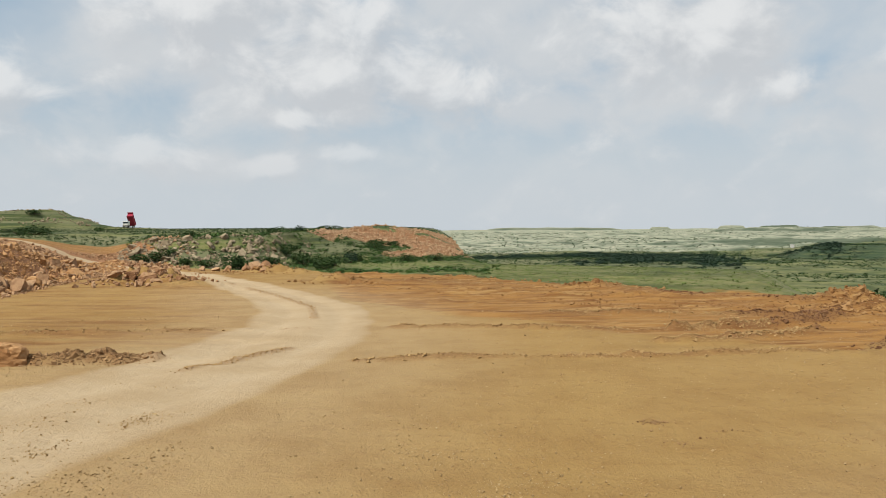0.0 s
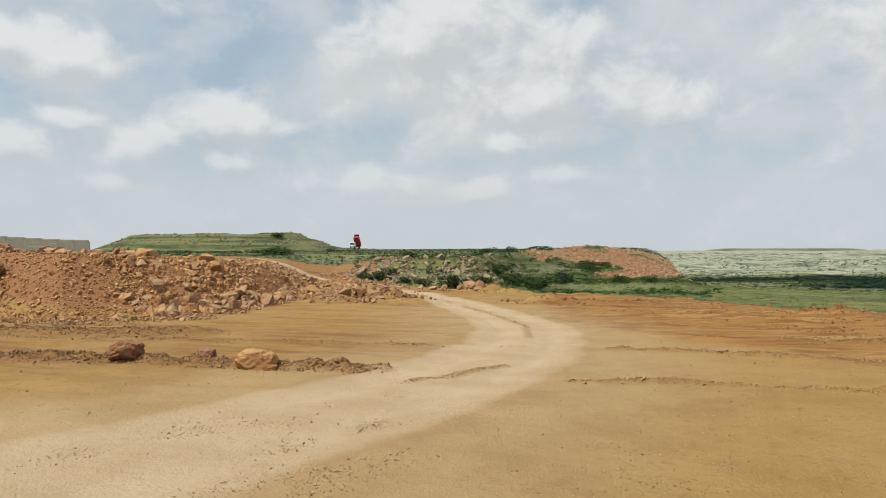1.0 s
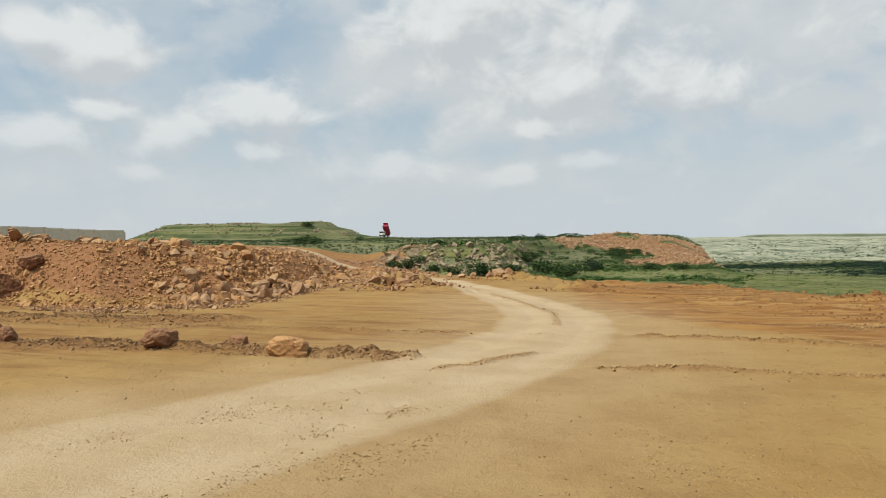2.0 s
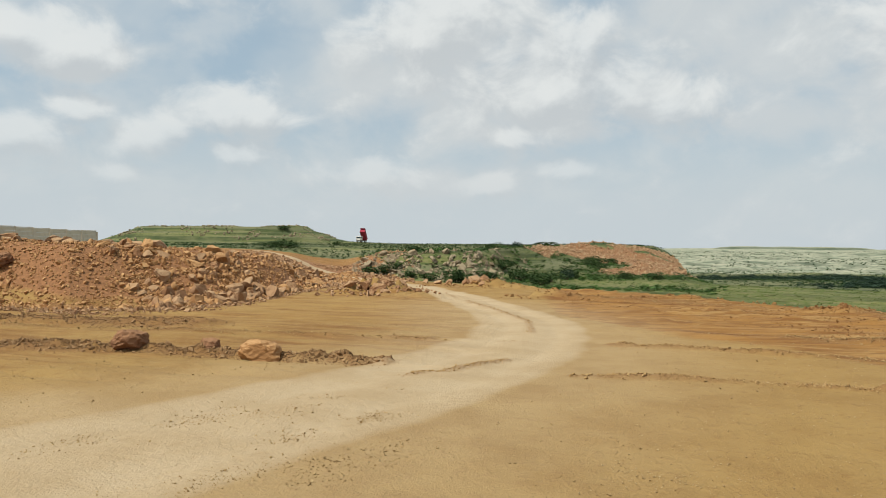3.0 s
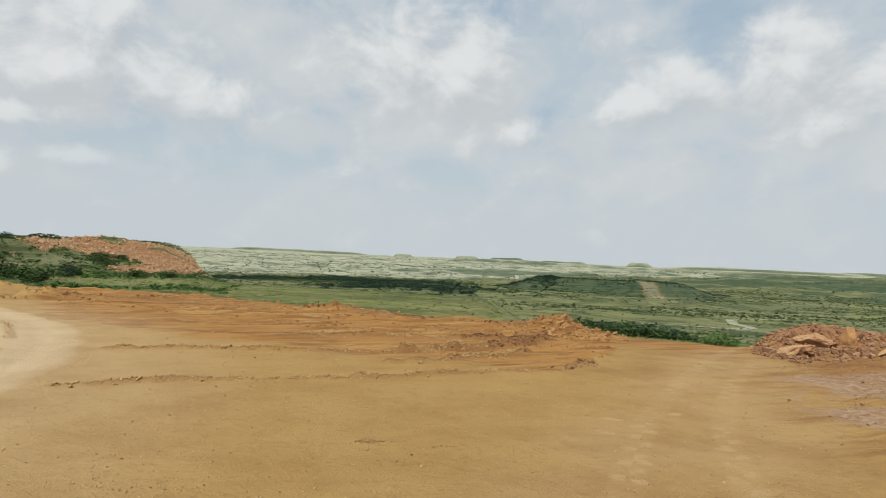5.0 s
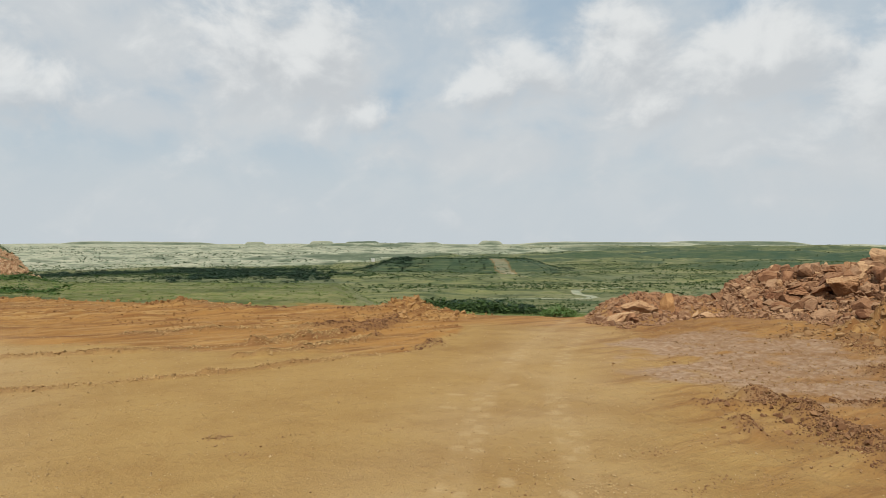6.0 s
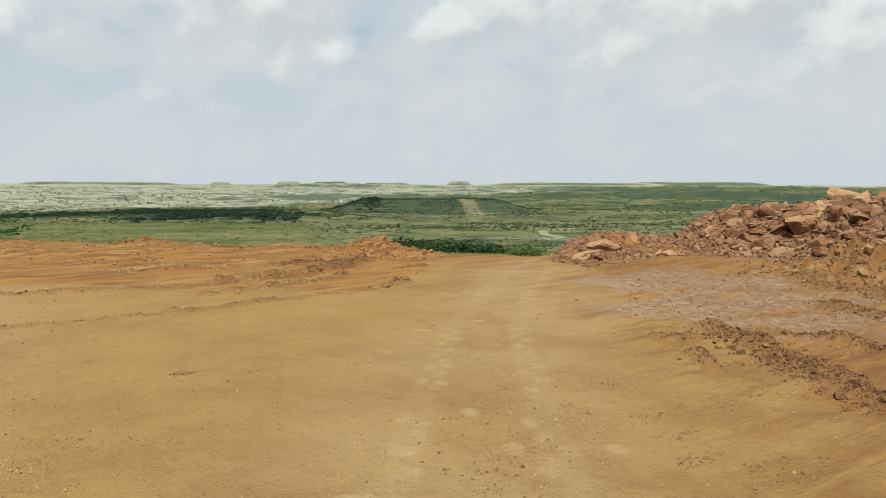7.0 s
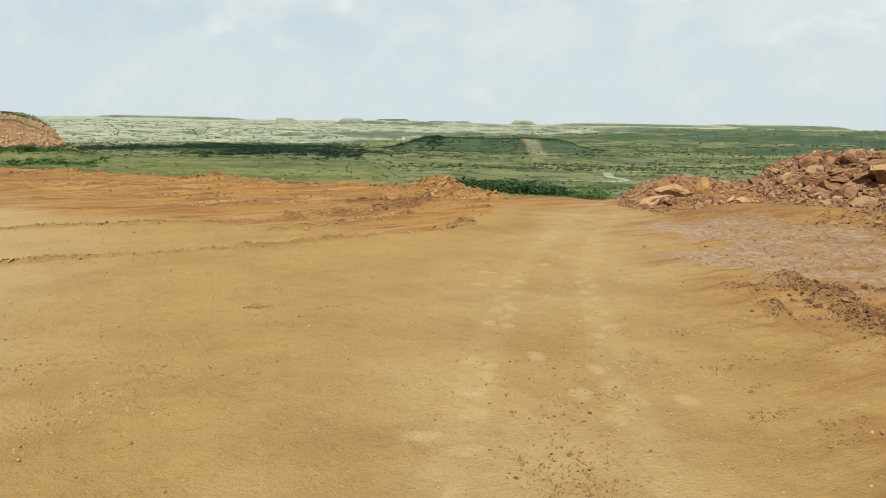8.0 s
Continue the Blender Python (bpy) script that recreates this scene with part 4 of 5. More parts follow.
# ---- tipper lorry on the upland ----
def tipper_lorry(x, y, turn):
    red = plain_material("red_body_paint", (0.30, 0.02, 0.05), 0.5)
    white = plain_material("white_cab_paint", (0.72, 0.70, 0.66), 0.5)
    black = plain_material("black_rubber", (0.025, 0.025, 0.027), 0.85)
    steel = plain_material("dark_steel", (0.10, 0.09, 0.09), 0.6, 0.6)
    glass = plain_material("cab_glass", (0.03, 0.04, 0.05), 0.1, amount=0.1)
    ob = thing("tipper_lorry", (x, y, ground_z(x, y)), "tipper lorry with red body raised and pale cab on grass", "lorry", turn=turn)
    ob.scale = (0.78, 0.78, 0.78)
    bm = bmesh.new()
    for s in (-0.42, 0.42):
        box(bm, (6.6, 0.14, 0.28), (0.0, s, 0.95), bevel=0.01)
    for u in (-2.8, -1.0, 0.8, 2.6):
        box(bm, (0.16, 0.84, 0.2), (u, 0, 0.95))
    part("chassis", bm, steel, ob)
    bm = bmesh.new()
    box(bm, (1.75, 2.3, 1.75), (2.75, 0, 1.95), bevel=0.12)
    cab = part("cab", bm, white, ob)
    bm = bmesh.new()
    box(bm, (0.05, 2.0, 0.75), (3.63, 0, 2.3), bevel=0.02)
    part("windscreen", bm, glass, cab)
    for s in (-1.155, 1.155):
        bm = bmesh.new()
        box(bm, (0.8, 0.04, 0.62), (2.95, s, 2.35), bevel=0.015)
        part("side_window", bm, glass, cab)
    bm = bmesh.new()
    box(bm, (0.22, 2.35, 0.4), (3.68, 0, 0.85), bevel=0.04)
    part("bumper", bm, steel, cab)
    for s in (-0.9, 0.9):
        bm = bmesh.new()
        box(bm, (0.06, 0.35, 0.2), (3.65, s, 1.3), bevel=0.03)
        part("headlight", bm, glass, cab)
    # raised body, hinged at the tail
    lift = Matrix.Translation((-3.0, 0, 1.15)) @ Matrix.Rotation(radians(-54), 4, "Y")

    def slab(size, at):
        b = bmesh.new()
        box(b, size, at, bevel=0.02)
        bmesh.ops.transform(b, matrix=lift, verts=b.verts)
        return b

    bed = part("tipper_body", slab((4.7, 2.4, 0.14), (2.25, 0, 0.07)), red, ob, "raised red steel tipping body")
    for s in (-1.16, 1.16):
        part("side_wall", slab((4.7, 0.1, 1.25), (2.25, s, 0.72)), red, bed)
        for u in (0.4, 1.6, 2.8, 4.0):
            part("rib", slab((0.12, 0.1, 1.2), (u, s * 1.08, 0.7)), red, bed)
    part("front_wall", slab((0.12, 2.4, 1.6), (4.62, 0, 0.85)), red, bed)
    part("tailboard", slab((0.08, 2.3, 1.15), (-0.12, 0, 0.7)), red, bed)
    part("canopy", slab((0.9, 2.4, 0.08), (5.0, 0, 1.62)), red, bed)
    bm = bmesh.new()
    tube(bm, 0.1, 2.9, (0.75, 0, 2.25), Matrix.Rotation(radians(14), 4, "Y"), 12)
    part("hydraulic_ram", bm, steel, ob)
    for u in (2.6, -1.3, -2.5):
        for s in (-1.0, 1.0):
            bm = bmesh.new()
            tube(bm, 0.5, 0.34, (u, s, 0.5), Matrix.Rotation(radians(90), 4, "X"), 24)
            bmesh.ops.bevel(bm, geom=[e for e in bm.edges if len(e.link_faces) == 2 and e.calc_face_angle(0) > 1.0], offset=0.05, segments=2, affect="EDGES")
            wheel = part("tyre", bm, black, ob)
            bm = bmesh.new()
            tube(bm, 0.27, 0.37, (u, s, 0.5), Matrix.Rotation(radians(90), 4, "X"), 16)
            part("rim", bm, white, wheel)
    return ob


tipper_lorry(*spot_at(23.65, 250), 271)


# ---- precast boundary wall on the terrace ----
def boundary_wall():
    concrete = plain_material("weathered_concrete", (0.66, 0.55, 0.43), 0.9, wear=(0.46, 0.36, 0.27), amount=0.6, scale=0.8)
    a, b = spot_at(43.0, 131), spot_at(58, 112)
    length = math.dist(a, b)
    n = int(length / 2.75)
    turn = math.degrees(math.atan2(b[1] - a[1], b[0] - a[0]))
    ob = thing("boundary_wall", (a[0], a[1], ground_z(*a)), "weathered grey precast concrete panel wall on the terrace", "wall", turn=turn)
    bm = bmesh.new()
    box(bm, (0.2, 0.2, 2.45), (0, 0, 0.925), bevel=0.015)
    post_mesh = part("post", bm, concrete, ob).data
    bm = bmesh.new()
    for k in range(4):
        box(bm, (2.5, 0.06, 0.49), (0, 0, 0.26 + 0.5 * k), bevel=0.012)
    panel_mesh = bpy.data.meshes.new("panel")
    bm.to_mesh(panel_mesh)
    bm.free()
    panel_mesh.materials.append(concrete)
    bm = bmesh.new()
    box(bm, (2.55, 0.16, 0.09), (0, 0, 2.07), bevel=0.015)
    cap_mesh = bpy.data.meshes.new("coping")
    bm.to_mesh(cap_mesh)
    bm.free()
    cap_mesh.materials.append(concrete)
    z0 = ground_z(*a)
    for i in range(n):
        u = (i + 0.5) * 2.75
        k = u / length
        dz = ground_z(a[0] + (b[0] - a[0]) * k, a[1] + (b[1] - a[1]) * k) - z0
        for me, du in ((panel_mesh, 0), (cap_mesh, 0), (post_mesh, 1.375)):
            p = part(me.name.split(".")[0], me, None, ob)
            p.matrix_basis = pose(u + du, 0, dz - 0.06) @ Matrix.Diagonal((1, 1, 1.16, 1))


boundary_wall()


# ---- boulders lying on the pad ----
GROUP = "boulders in the grader line"
boulder(-8.05, 13.0, (0.80, 0.6, 0.5), 3, "rounded ochre boulder lying in a line of spoil", STONE_ORANGE, turn=(0, 8, 15), group=GROUP, sink=0.16, cuts=9, depth=(0.66, 0.9))
boulder(-11.5, 13.2, (0.70, 0.55, 0.52), 8, "brown weathered boulder lying in a line of spoil", STONE_RED, turn=(10, -6, 60), group=GROUP, sink=0.16, cuts=9, depth=(0.66, 0.9))
boulder(-9.55, 13.4, (0.46, 0.4, 0.36), 5, "small brown boulder lying in a line of spoil", STONE_RED, turn=(0, 10, 30), group=GROUP, sink=0.16, cuts=9, depth=(0.66, 0.9))
boulder(-15.6, 12.7, (0.45, 0.4, 0.4), 12, "small brown boulder lying in a line of spoil", STONE_RED, turn=(0, 10, 100), group=GROUP, sink=0.16, cuts=9, depth=(0.66, 0.9))
boulder(-16.2, 12.9, (0.5, 0.45, 0.42), 13, "small brown boulder lying in a line of spoil", STONE_RED, turn=(0, 10, 10), group=GROUP, sink=0.16)

GROUP = "blocks in the bank"
for i, (az, r, size) in enumerate([(50.4, 32.6, (1.5, 1.1, 1.2)), (49.2, 33.2, (1.3, 1.0, 1.0)), (51.6, 33.4, (1.6, 1.2, 1.1))]):
    boulder(*spot_at(az, r + 2.2), size, 60 + i, "large brown block half buried in the rubble bank", STONE_RED, turn=(8 * i, 12, 40 * i), group=GROUP, sink=0.2, depth=(0.45, 0.75))

# stones heaped where the track leaves the pad
GROUP = "stones beside the track"
for i, (az, r, w, h) in enumerate([(22.6, 35.2, 1.15, 0.8), (23.5, 35.6, 0.95, 0.7), (22.0, 36.3, 1.2, 0.75), (21.3, 36.8, 0.9, 0.75), (20.6, 37.0, 0.95, 0.6), (23.9, 36.9, 0.8, 0.6), (22.9, 37.4, 1.0, 0.9),
                                   (21.9, 34.4, 0.7, 0.5), (23.2, 34.0, 0.6, 0.45), (21.0, 35.0, 0.6, 0.5), (24.7, 35.6, 0.7, 0.5), (19.9, 38.2, 0.8, 0.65)]):
    boulder(*spot_at(az, r), (w * 0.8, w * 0.6, h * 0.75), 20 + i, "pale broken ochre stone heaped beside the track", turn=(rng.uniform(-25, 25), rng.uniform(-25, 25), rng.uniform(0, 360)), group=GROUP, sink=0.12, lift=0.0, depth=(0.4, 0.7))
for i, (az, r, w, h) in enumerate([(17.6, 45.5, 0.8, 0.5), (16.7, 45.3, 0.9, 0.6), (15.4, 44.0, 1.0, 0.8), (14.7, 44.2, 1.5, 0.8), (13.9, 43.6, 1.1, 0.9), (13.0, 44.0, 0.8, 0.5), (18.6, 46.5, 0.7, 0.5), (12.3, 43.2, 0.6, 0.4), (14.2, 42.6, 0.7, 0.45)]):
    boulder(*spot_at(az, r), (w * 0.8, w * 0.6, h * 0.75), 40 + i, "broken brown stone beside the track", turn=(rng.uniform(-20, 20), rng.uniform(-20, 20), rng.uniform(0, 360)), group=GROUP, sink=0.08, depth=(0.4, 0.7))

# blocks tipped on the right of the pad
GROUP = "quarried blocks at the rim"
for i, (az, r, size, turn, mat) in enumerate([
        (-48.0, 24.6, (1.7, 0.9, 0.8), (5, -4, -48), STONE), (-46.7, 23.2, (2.3, 1.0, 0.75), (8, -18, -44), STONE), (-50.2, 25.6, (0.75, 0.55, 1.5), (6, 10, -40), STONE_ORANGE), (-47.5, 22.9, (0.8, 0.6, 0.5), (0, 20, 80), STONE_RED),
        (-62.0, 27.4, (2.3, 1.5, 1.3), (12, 18, 25), STONE), (-64.4, 28.6, (1.35, 1.0, 1.8), (-10, 24, 60), STONE), (-63.1, 28.4, (1.3, 0.9, 0.9), (15, -30, 10), STONE), (-59.0, 28.4, (2.2, 1.2, 0.55), (6, 8, 36), STONE_RED),
        (-57.2, 28.8, (1.5, 1.0, 0.5), (-8, 6, 30), STONE_RED), (-60.6, 27.8, (1.5, 1.0, 0.7), (10, 25, 70), STONE_RED), (-65.6, 28.2, (1.6, 1.2, 1.2), (20, -15, 0), STONE), (-55.6, 29.2, (0.9, 0.7, 0.6), (0, 15, 0), STONE),
        (-61.3, 29.3, (1.6, 1.1, 0.6), (8, -12, 100), STONE_RED), (-66.6, 29.5, (1.5, 1.2, 0.9), (0, 20, 50), STONE_RED), (-53.0, 26.0, (0.75, 0.5, 0.45), (10, 0, 0), STONE), (-52.2, 25.7, (0.55, 0.4, 0.4), (0, 12, 40), STONE)]):
    boulder(*spot_at(az, r), tuple(0.84 * v for v in size), 70 + i, "freshly quarried ochre block tipped on the rubble", mat, turn, 0.14, GROUP, 13, 0, (0.36, 0.66))

# ---- rubble banks ----
bank_lo = lambda az: np.interp(az, *BANK_FOOT) - 0.8
bank_hi = lambda az: np.interp(az, *BANK_FOOT) + np.interp(az, [24, 30, 45], [12, 8, 6.5])
owner = thing("rubble_bank", (*spot_at(40, 32), 0.5), "long bank of broken ochre rubble at the pad's edge", "rubble bank")
xy, az, r = in_sector(520, 26, 46, bank_lo, bank_hi, 1.25)
xy = xy[fbm(xy[:, 0] / 2.2, xy[:, 1] / 2.2, 3, 100) > 0.0][:210]
rock_parts(owner, xy[::2], powers(len(xy[::2]), 0.22, 0.8, 1.8), CRAGS, STONE)
rock_parts(owner, xy[1::2], powers(len(xy[1::2]), 0.22, 0.8, 1.8), CRAGS, STONE_ORANGE)
xy, az, r = in_sector(70, 29, 38.5, lambda a: bank_lo(a) + 0.3, lambda a: bank_lo(a) + 3.0)
rock_parts(owner, xy, powers(70, 0.25, 0.85, 1.6), CRAGS, STONE)
xy, az, r = in_sector(70, 39, 56, lambda a: bank_hi(a) - 1.6, lambda a: bank_hi(a) + 2.5)
rock_parts(owner, xy, powers(70, 0.35, 1.0, 1.6), CRAGS[::3], STONE, sink=0.2, slab=True)
xy, az, r = in_sector(9000, 24, 57, bank_lo, lambda a: bank_hi(a) + 1.5, 1.1)
strewn("fine_rubble", xy, powers(len(xy), 0.06, 0.24, 2.2), STONES, STONE_ORANGE, "fine ochre rubble over the bank", "rubble", owner, 0.12)
xy, az, r = in_sector(5600, 24, 57, bank_lo, lambda a: bank_hi(a) + 1.5, 1.1)
keep = fbm(xy[:, 0] / 2.2, xy[:, 1] / 2.2, 3, 100) > -0.1
strewn("loose_rubble", xy[keep], powers(keep.sum(), 0.10, 0.38, 2.3), STONES, STONE_ORANGE, "loose small ochre rubble on the bank", "rubble", owner, 0.15)
xy, az, r = in_sector(1800, 21, 50, lambda a: bank_lo(a) - 2.5, bank_lo, 0.4)
strewn("spilled_rubble", xy, powers(len(xy), 0.05, 0.25, 2.2), STONES, STONE, "small rubble spilled at the bank's foot", "rubble", owner, 0.15)
xy = rng.normal(0, 1, (420, 2)) * [1.5, 1.2] + [-14.0, 33.6]
strewn("heap_rubble", xy, powers(len(xy), 0.10, 0.5, 2.0), STONES, STONE, "ochre rubble heaped beside the track", "rubble", owner, 0.1)
xy, az, r = in_sector(4200, 19.5, 33, 41, 72)
road_d = along(ROAD, xy[:, 0], xy[:, 1])[0]
xy = xy[road_d > 1.7]
strewn("terrace_rubble", xy, powers(len(xy), 0.09, 0.4, 2.2), STONES, STONE, "broken stone along the climbing track", "rubble", owner, 0.12)

pile_lo = lambda az: np.interp(az, *RPILE_FOOT) - 0.4
owner = thing("rubble_heap", (*spot_at(-56, 27), 0.5), "heap of broken red and ochre rock at the pad's rim", "rubble heap")
for n, mat, lo, hi in ((120, STONE_BROWN, 0.22, 0.85), (110, STONE_RED, 0.22, 0.9), (45, STONE, 0.22, 0.8)):
    xy, az, r = in_sector(n, -68, -54.8, lambda a: pile_lo(a) + 1.2, lambda a: pile_lo(a) + 6.2, 0.8)
    rock_parts(owner, xy, powers(n, lo, hi, 1.7) * np.clip((-52.5 - az) / 5, 0.45, 1), CRAGS, mat, sink=0.2, slab=True)
xy, az, r = in_sector(60, -54.5, -44.5, pile_lo, lambda a: pile_lo(a) + 4.5)
rock_parts(owner, xy, powers(60, 0.15, 0.5, 2.2), STONES, STONE_BROWN)
xy, az, r = in_sector(4200, -70, -44, pile_lo, lambda a: pile_lo(a) + 6.5, 1.2)
strewn("loose_rubble", xy, powers(len(xy), 0.05, 0.26, 2.2), STONES, STONE_BROWN, "loose small red rubble on the heap", "rubble", owner, 0.15)
xy, az, r = in_sector(3800, -69, -54.0, lambda a: pile_lo(a) + 0.6, lambda a: pile_lo(a) + 6.5)
strewn("block_rubble", xy, powers(len(xy), 0.07, 0.42, 2.2), STONES + SLABS, STONE_BROWN, "broken ochre stone between the blocks", "rubble", owner, 0.1)
xy = rng.normal(0, 1, (1500, 2)) * [1.6, 1.3] + [21.2, 9.2]
strewn("dark_spoil", xy, powers(len(xy), 0.05, 0.3, 2.2), STONES, CLOD_DARK, "dark brown clods on a spoil heap", "spoil", owner, 0.15)

# ---- rock step and scree of the spur ----
spur_lo = lambda az: np.interp(az, *SPUR_FOOT)
owner = thing("rock_outcrop", (*spot_at(18, 62), 0.5), "weathered grey rock outcrop below the grassy plateau", "rock outcrop")
xy, az, r = in_sector(170, 13.0, 23.6, lambda a: spur_lo(a) - 0.5, lambda a: spur_lo(a) + 4.5)
rock_parts(owner, xy, powers(170, 0.3, 0.95, 1.8), CRAGS, STONE_GREY, sink=0.26)
xy, az, r = in_sector(2200, 10.5, 24.5, lambda a: spur_lo(a) - 2, lambda a: spur_lo(a) + 8)
xy = xy[fbm(xy[:, 0] / 3.5, xy[:, 1] / 3.5, 3, 101) > 0.02]
strewn("loose_stone", xy, powers(len(xy), 0.15, 0.5, 2.0), STONES, STONE_GREY, "loose grey stone round the outcrop", "stone", owner, 0.3)
xy, az, r = in_sector(12000, -4.5, 12, lambda a: spur_lo(a) - 2, lambda a: spur_lo(a) + np.interp(a, *SPUR_RUN) * 1.05, 0.9)
keep = zones(xy[:, 0], xy[:, 1])[1][:, 2] > 0.4
SCREE = stone_material("scree_stone", (0.430, 0.301, 0.181), (0.275, 0.155, 0.077), (0.413, 0.284, 0.163))
strewn("scree", xy[keep], powers(keep.sum(), 0.10, 0.55, 2.4), STONES, SCREE, "orange scree and broken stone on the spur", "scree", None, 0.12)
xy = np.stack([rng.uniform(-40, 40, 5200), rng.uniform(-30, 30, 5200)], 1)
c, s_ = math.cos(radians(34.5)), math.sin(radians(34.5))
xy = np.stack([-153 + xy[:, 0] * c - xy[:, 1] * s_, 226 + xy[:, 0] * s_ + xy[:, 1] * c], 1)
k = mound(xy[:, 0], xy[:, 1], -153, 226, 40, 30, 34.5)
xy = xy[np.abs(k + 0.5 * fbm(xy[:, 0] / 9, xy[:, 1] / 9, 3, 23) - 0.76) < 0.12]
strewn("mesa_stone", xy, powers(len(xy), 0.35, 0.95, 2.0), STONES, STONE_GREY, "grey stones along the rim of the mesa", "stone", None, 0.12)

# ---- spoil, clods and gravel on the pad ----
xys, szs, tall = [], [], []
for points, h, half in WINDROWS:
    length = sum(math.dist(points[i], points[i + 1]) for i in range(len(points) - 1))
    n = int(length * (3600 * h if h > 0.17 else 2200 * h if h > 0.11 else 1500 * h if h > 0.06 else 600 * h))
    p = by_line(n, points, half * 0.5)
    p = p[fbm(p[:, 0] * 0.55, p[:, 1] * 0.55, 2, 52) + h > rng.uniform(-0.65, -0.15, len(p))]
    xys.append(p)
    szs.append(powers(len(p), 0.02, 0.045 + h * (0.6 if points[0][0] < 8 else 0.42), 2.7))
    tall.append(np.full(len(p), h > 0.125 and points[0][0] < -10))
xy, sz = np.vstack(xys), np.concatenate(szs)
right = xy[:, 0] > 8.2
tall = np.concatenate(tall) & ~right
strewn("thin_clods", xy[~right & ~tall], sz[~right & ~tall], STONES, CLOD, "dry tan clods in thin lines across the pad", "clods", None, 0.18)
strewn("spoil_clods", xy[tall], sz[tall], STONES, CLOD_DARK, "dark dry clods left in lines by a grader", "clods", None, 0.22)
strewn("ridge_clods", xy[right], sz[right], STONES, CLOD_RED, "dark red clods in churned ridges", "clods", None, 0.2)
rim = lambda az: pad_edge(az) - np.interp(az, [-34, -28, -10, 8], [6, 9, 10, 8])
xy, az, r = in_sector(7000, -34, 8, rim, pad_edge, 0.8)
keep = fbm(xy[:, 0] * 0.16 + xy[:, 1] * 0.05, xy[:, 1] * 1.5 + xy[:, 0] * 0.25, 4, 60) > 0.05
RIM_CLOD = stone_material("rim_clod", (0.330, 0.186, 0.073), (0.197, 0.095, 0.034), (0.350, 0.214, 0.088), bump=0.02)
strewn("red_clods", xy[keep], powers(keep.sum(), 0.03, 0.11, 2.8), STONES, RIM_CLOD, "red clods on the scraped rim of the pad", "clods", None, 0.15)
xys = [rng.normal(0, 1, (n, 2)) * [sx, sy] + [cx, cy] for cx, cy, sx, sy, n in ((13.9, 24.1, 0.9, 0.9, 480), (12.6, 21.4, 0.9, 1.1, 420), (6.3, 29.4, 1.3, 0.5, 260), (-5.0, 33.6, 1.1, 0.6, 160), (-9.2, 41.5, 2.2, 0.9, 420), (0.6, 34.3, 1.9, 0.5, 160))]
xy = np.vstack(xys)
strewn("rim_rubble", xy, powers(len(xy), 0.05, 0.30, 2.2), STONES, RIM_CLOD, "ochre rubble in small heaps along the rim", "rubble", None, 0.15)
xys = [by_line(int(2600 * half), points, half * 0.55) for points, half in GRAVEL_BANDS]
xys = [p[fbm(p[:, 0] * 1.6, p[:, 1] * 1.6, 3, 131) > rng.uniform(-0.1, 0.35, len(p))] for p in xys]
xy, az, r = in_sector(9000, -68, 55, 3.6, 22, 1.0)
xy = xy[along(ROAD, xy[:, 0], xy[:, 1])[0] > 2.4]
xy = np.vstack(xys + [xy])
d = np.hypot(xy[:, 0], xy[:, 1])
strewn("gravel", xy, powers(len(xy), 0.009, 0.034, 2.3) * (0.8 + d / 24), CHIPS, PEBBLE, "pale gravel scattered over the dirt pad", "gravel", None, 0.12)
xy, az, r = in_sector(15000, -68, -40, 6.5, 24, 0.9)
keep = fbm(xy[:, 0] * 0.9, xy[:, 1] * 0.9, 3, 130) + 0.25 * np.clip(xy[:, 0] * 0.83 - xy[:, 1] * 0.55 - 5.0, -2, 1) > -0.05
strewn("rough_clods", xy[keep], powers(keep.sum(), 0.012, 0.075, 2.6), STONES, CLOD_DARK, "brown clods on churned ground", "clods", None, 0.12)
xys = [rng.normal(0, 1, (n, 2)) * [sx, sy] + [cx, cy] for cx, cy, sx, sy, n in ((2.58, 8.8, 0.10, 0.07, 110), (2.45, 8.45, 0.05, 0.03, 10), (2.68, 7.9, 0.07, 0.05, 16), (3.0, 8.1, 0.12, 0.05, 14), (3.3, 8.4, 0.1, 0.04, 10),
                                                                     (6.1, 3.8, 0.14, 0.05, 46), (5.7, 3.3, 0.12, 0.05, 34), (5.9, 2.9, 0.14, 0.04, 30), (3.35, 3.35, 0.3, 0.26, 230), (3.2, 3.0, 0.28, 0.16, 160), (4.0, 4.2, 0.3, 0.22, 90), (4.5, 5.1, 0.35, 0.3, 60), (5.5, 3.3, 0.1, 0.06, 50), (5.6, 2.7, 0.14, 0.05, 40), (6.2, 4.3, 0.16, 0.06, 40), (6.9, 5.5, 0.2, 0.1, 30),
                                                                     (6.6, 4.4, 0.15, 0.08, 40), (7.2, 4.1, 0.2, 0.1, 50), (7.8, 5.3, 0.1, 0.25, 40), (8.0, 4.2, 0.12, 0.3, 60), (9.0, 5.9, 0.15, 0.25, 120), (9.6, 6.4, 0.2, 0.2, 120), (10.8, 8.9, 0.35, 0.08, 60), (-3.6, 17.6, 0.3, 0.06, 40), (4.6, 8.0, 0.1, 0.04, 10))]
xy = np.vstack(xys)
sz = powers(len(xy), 0.012, 0.042, 2.4)
loose = in_sector(1600, -66, -24, 4, 13, 0.8)[0]
xy, sz = np.vstack([xy, loose]), np.concatenate([sz, powers(len(loose), 0.007, 0.024, 2.8)])
strewn("scattered_clods", xy, sz, STONES, CLOD_DARK, "small patches of dark broken clods", "clods", None, 0.08)

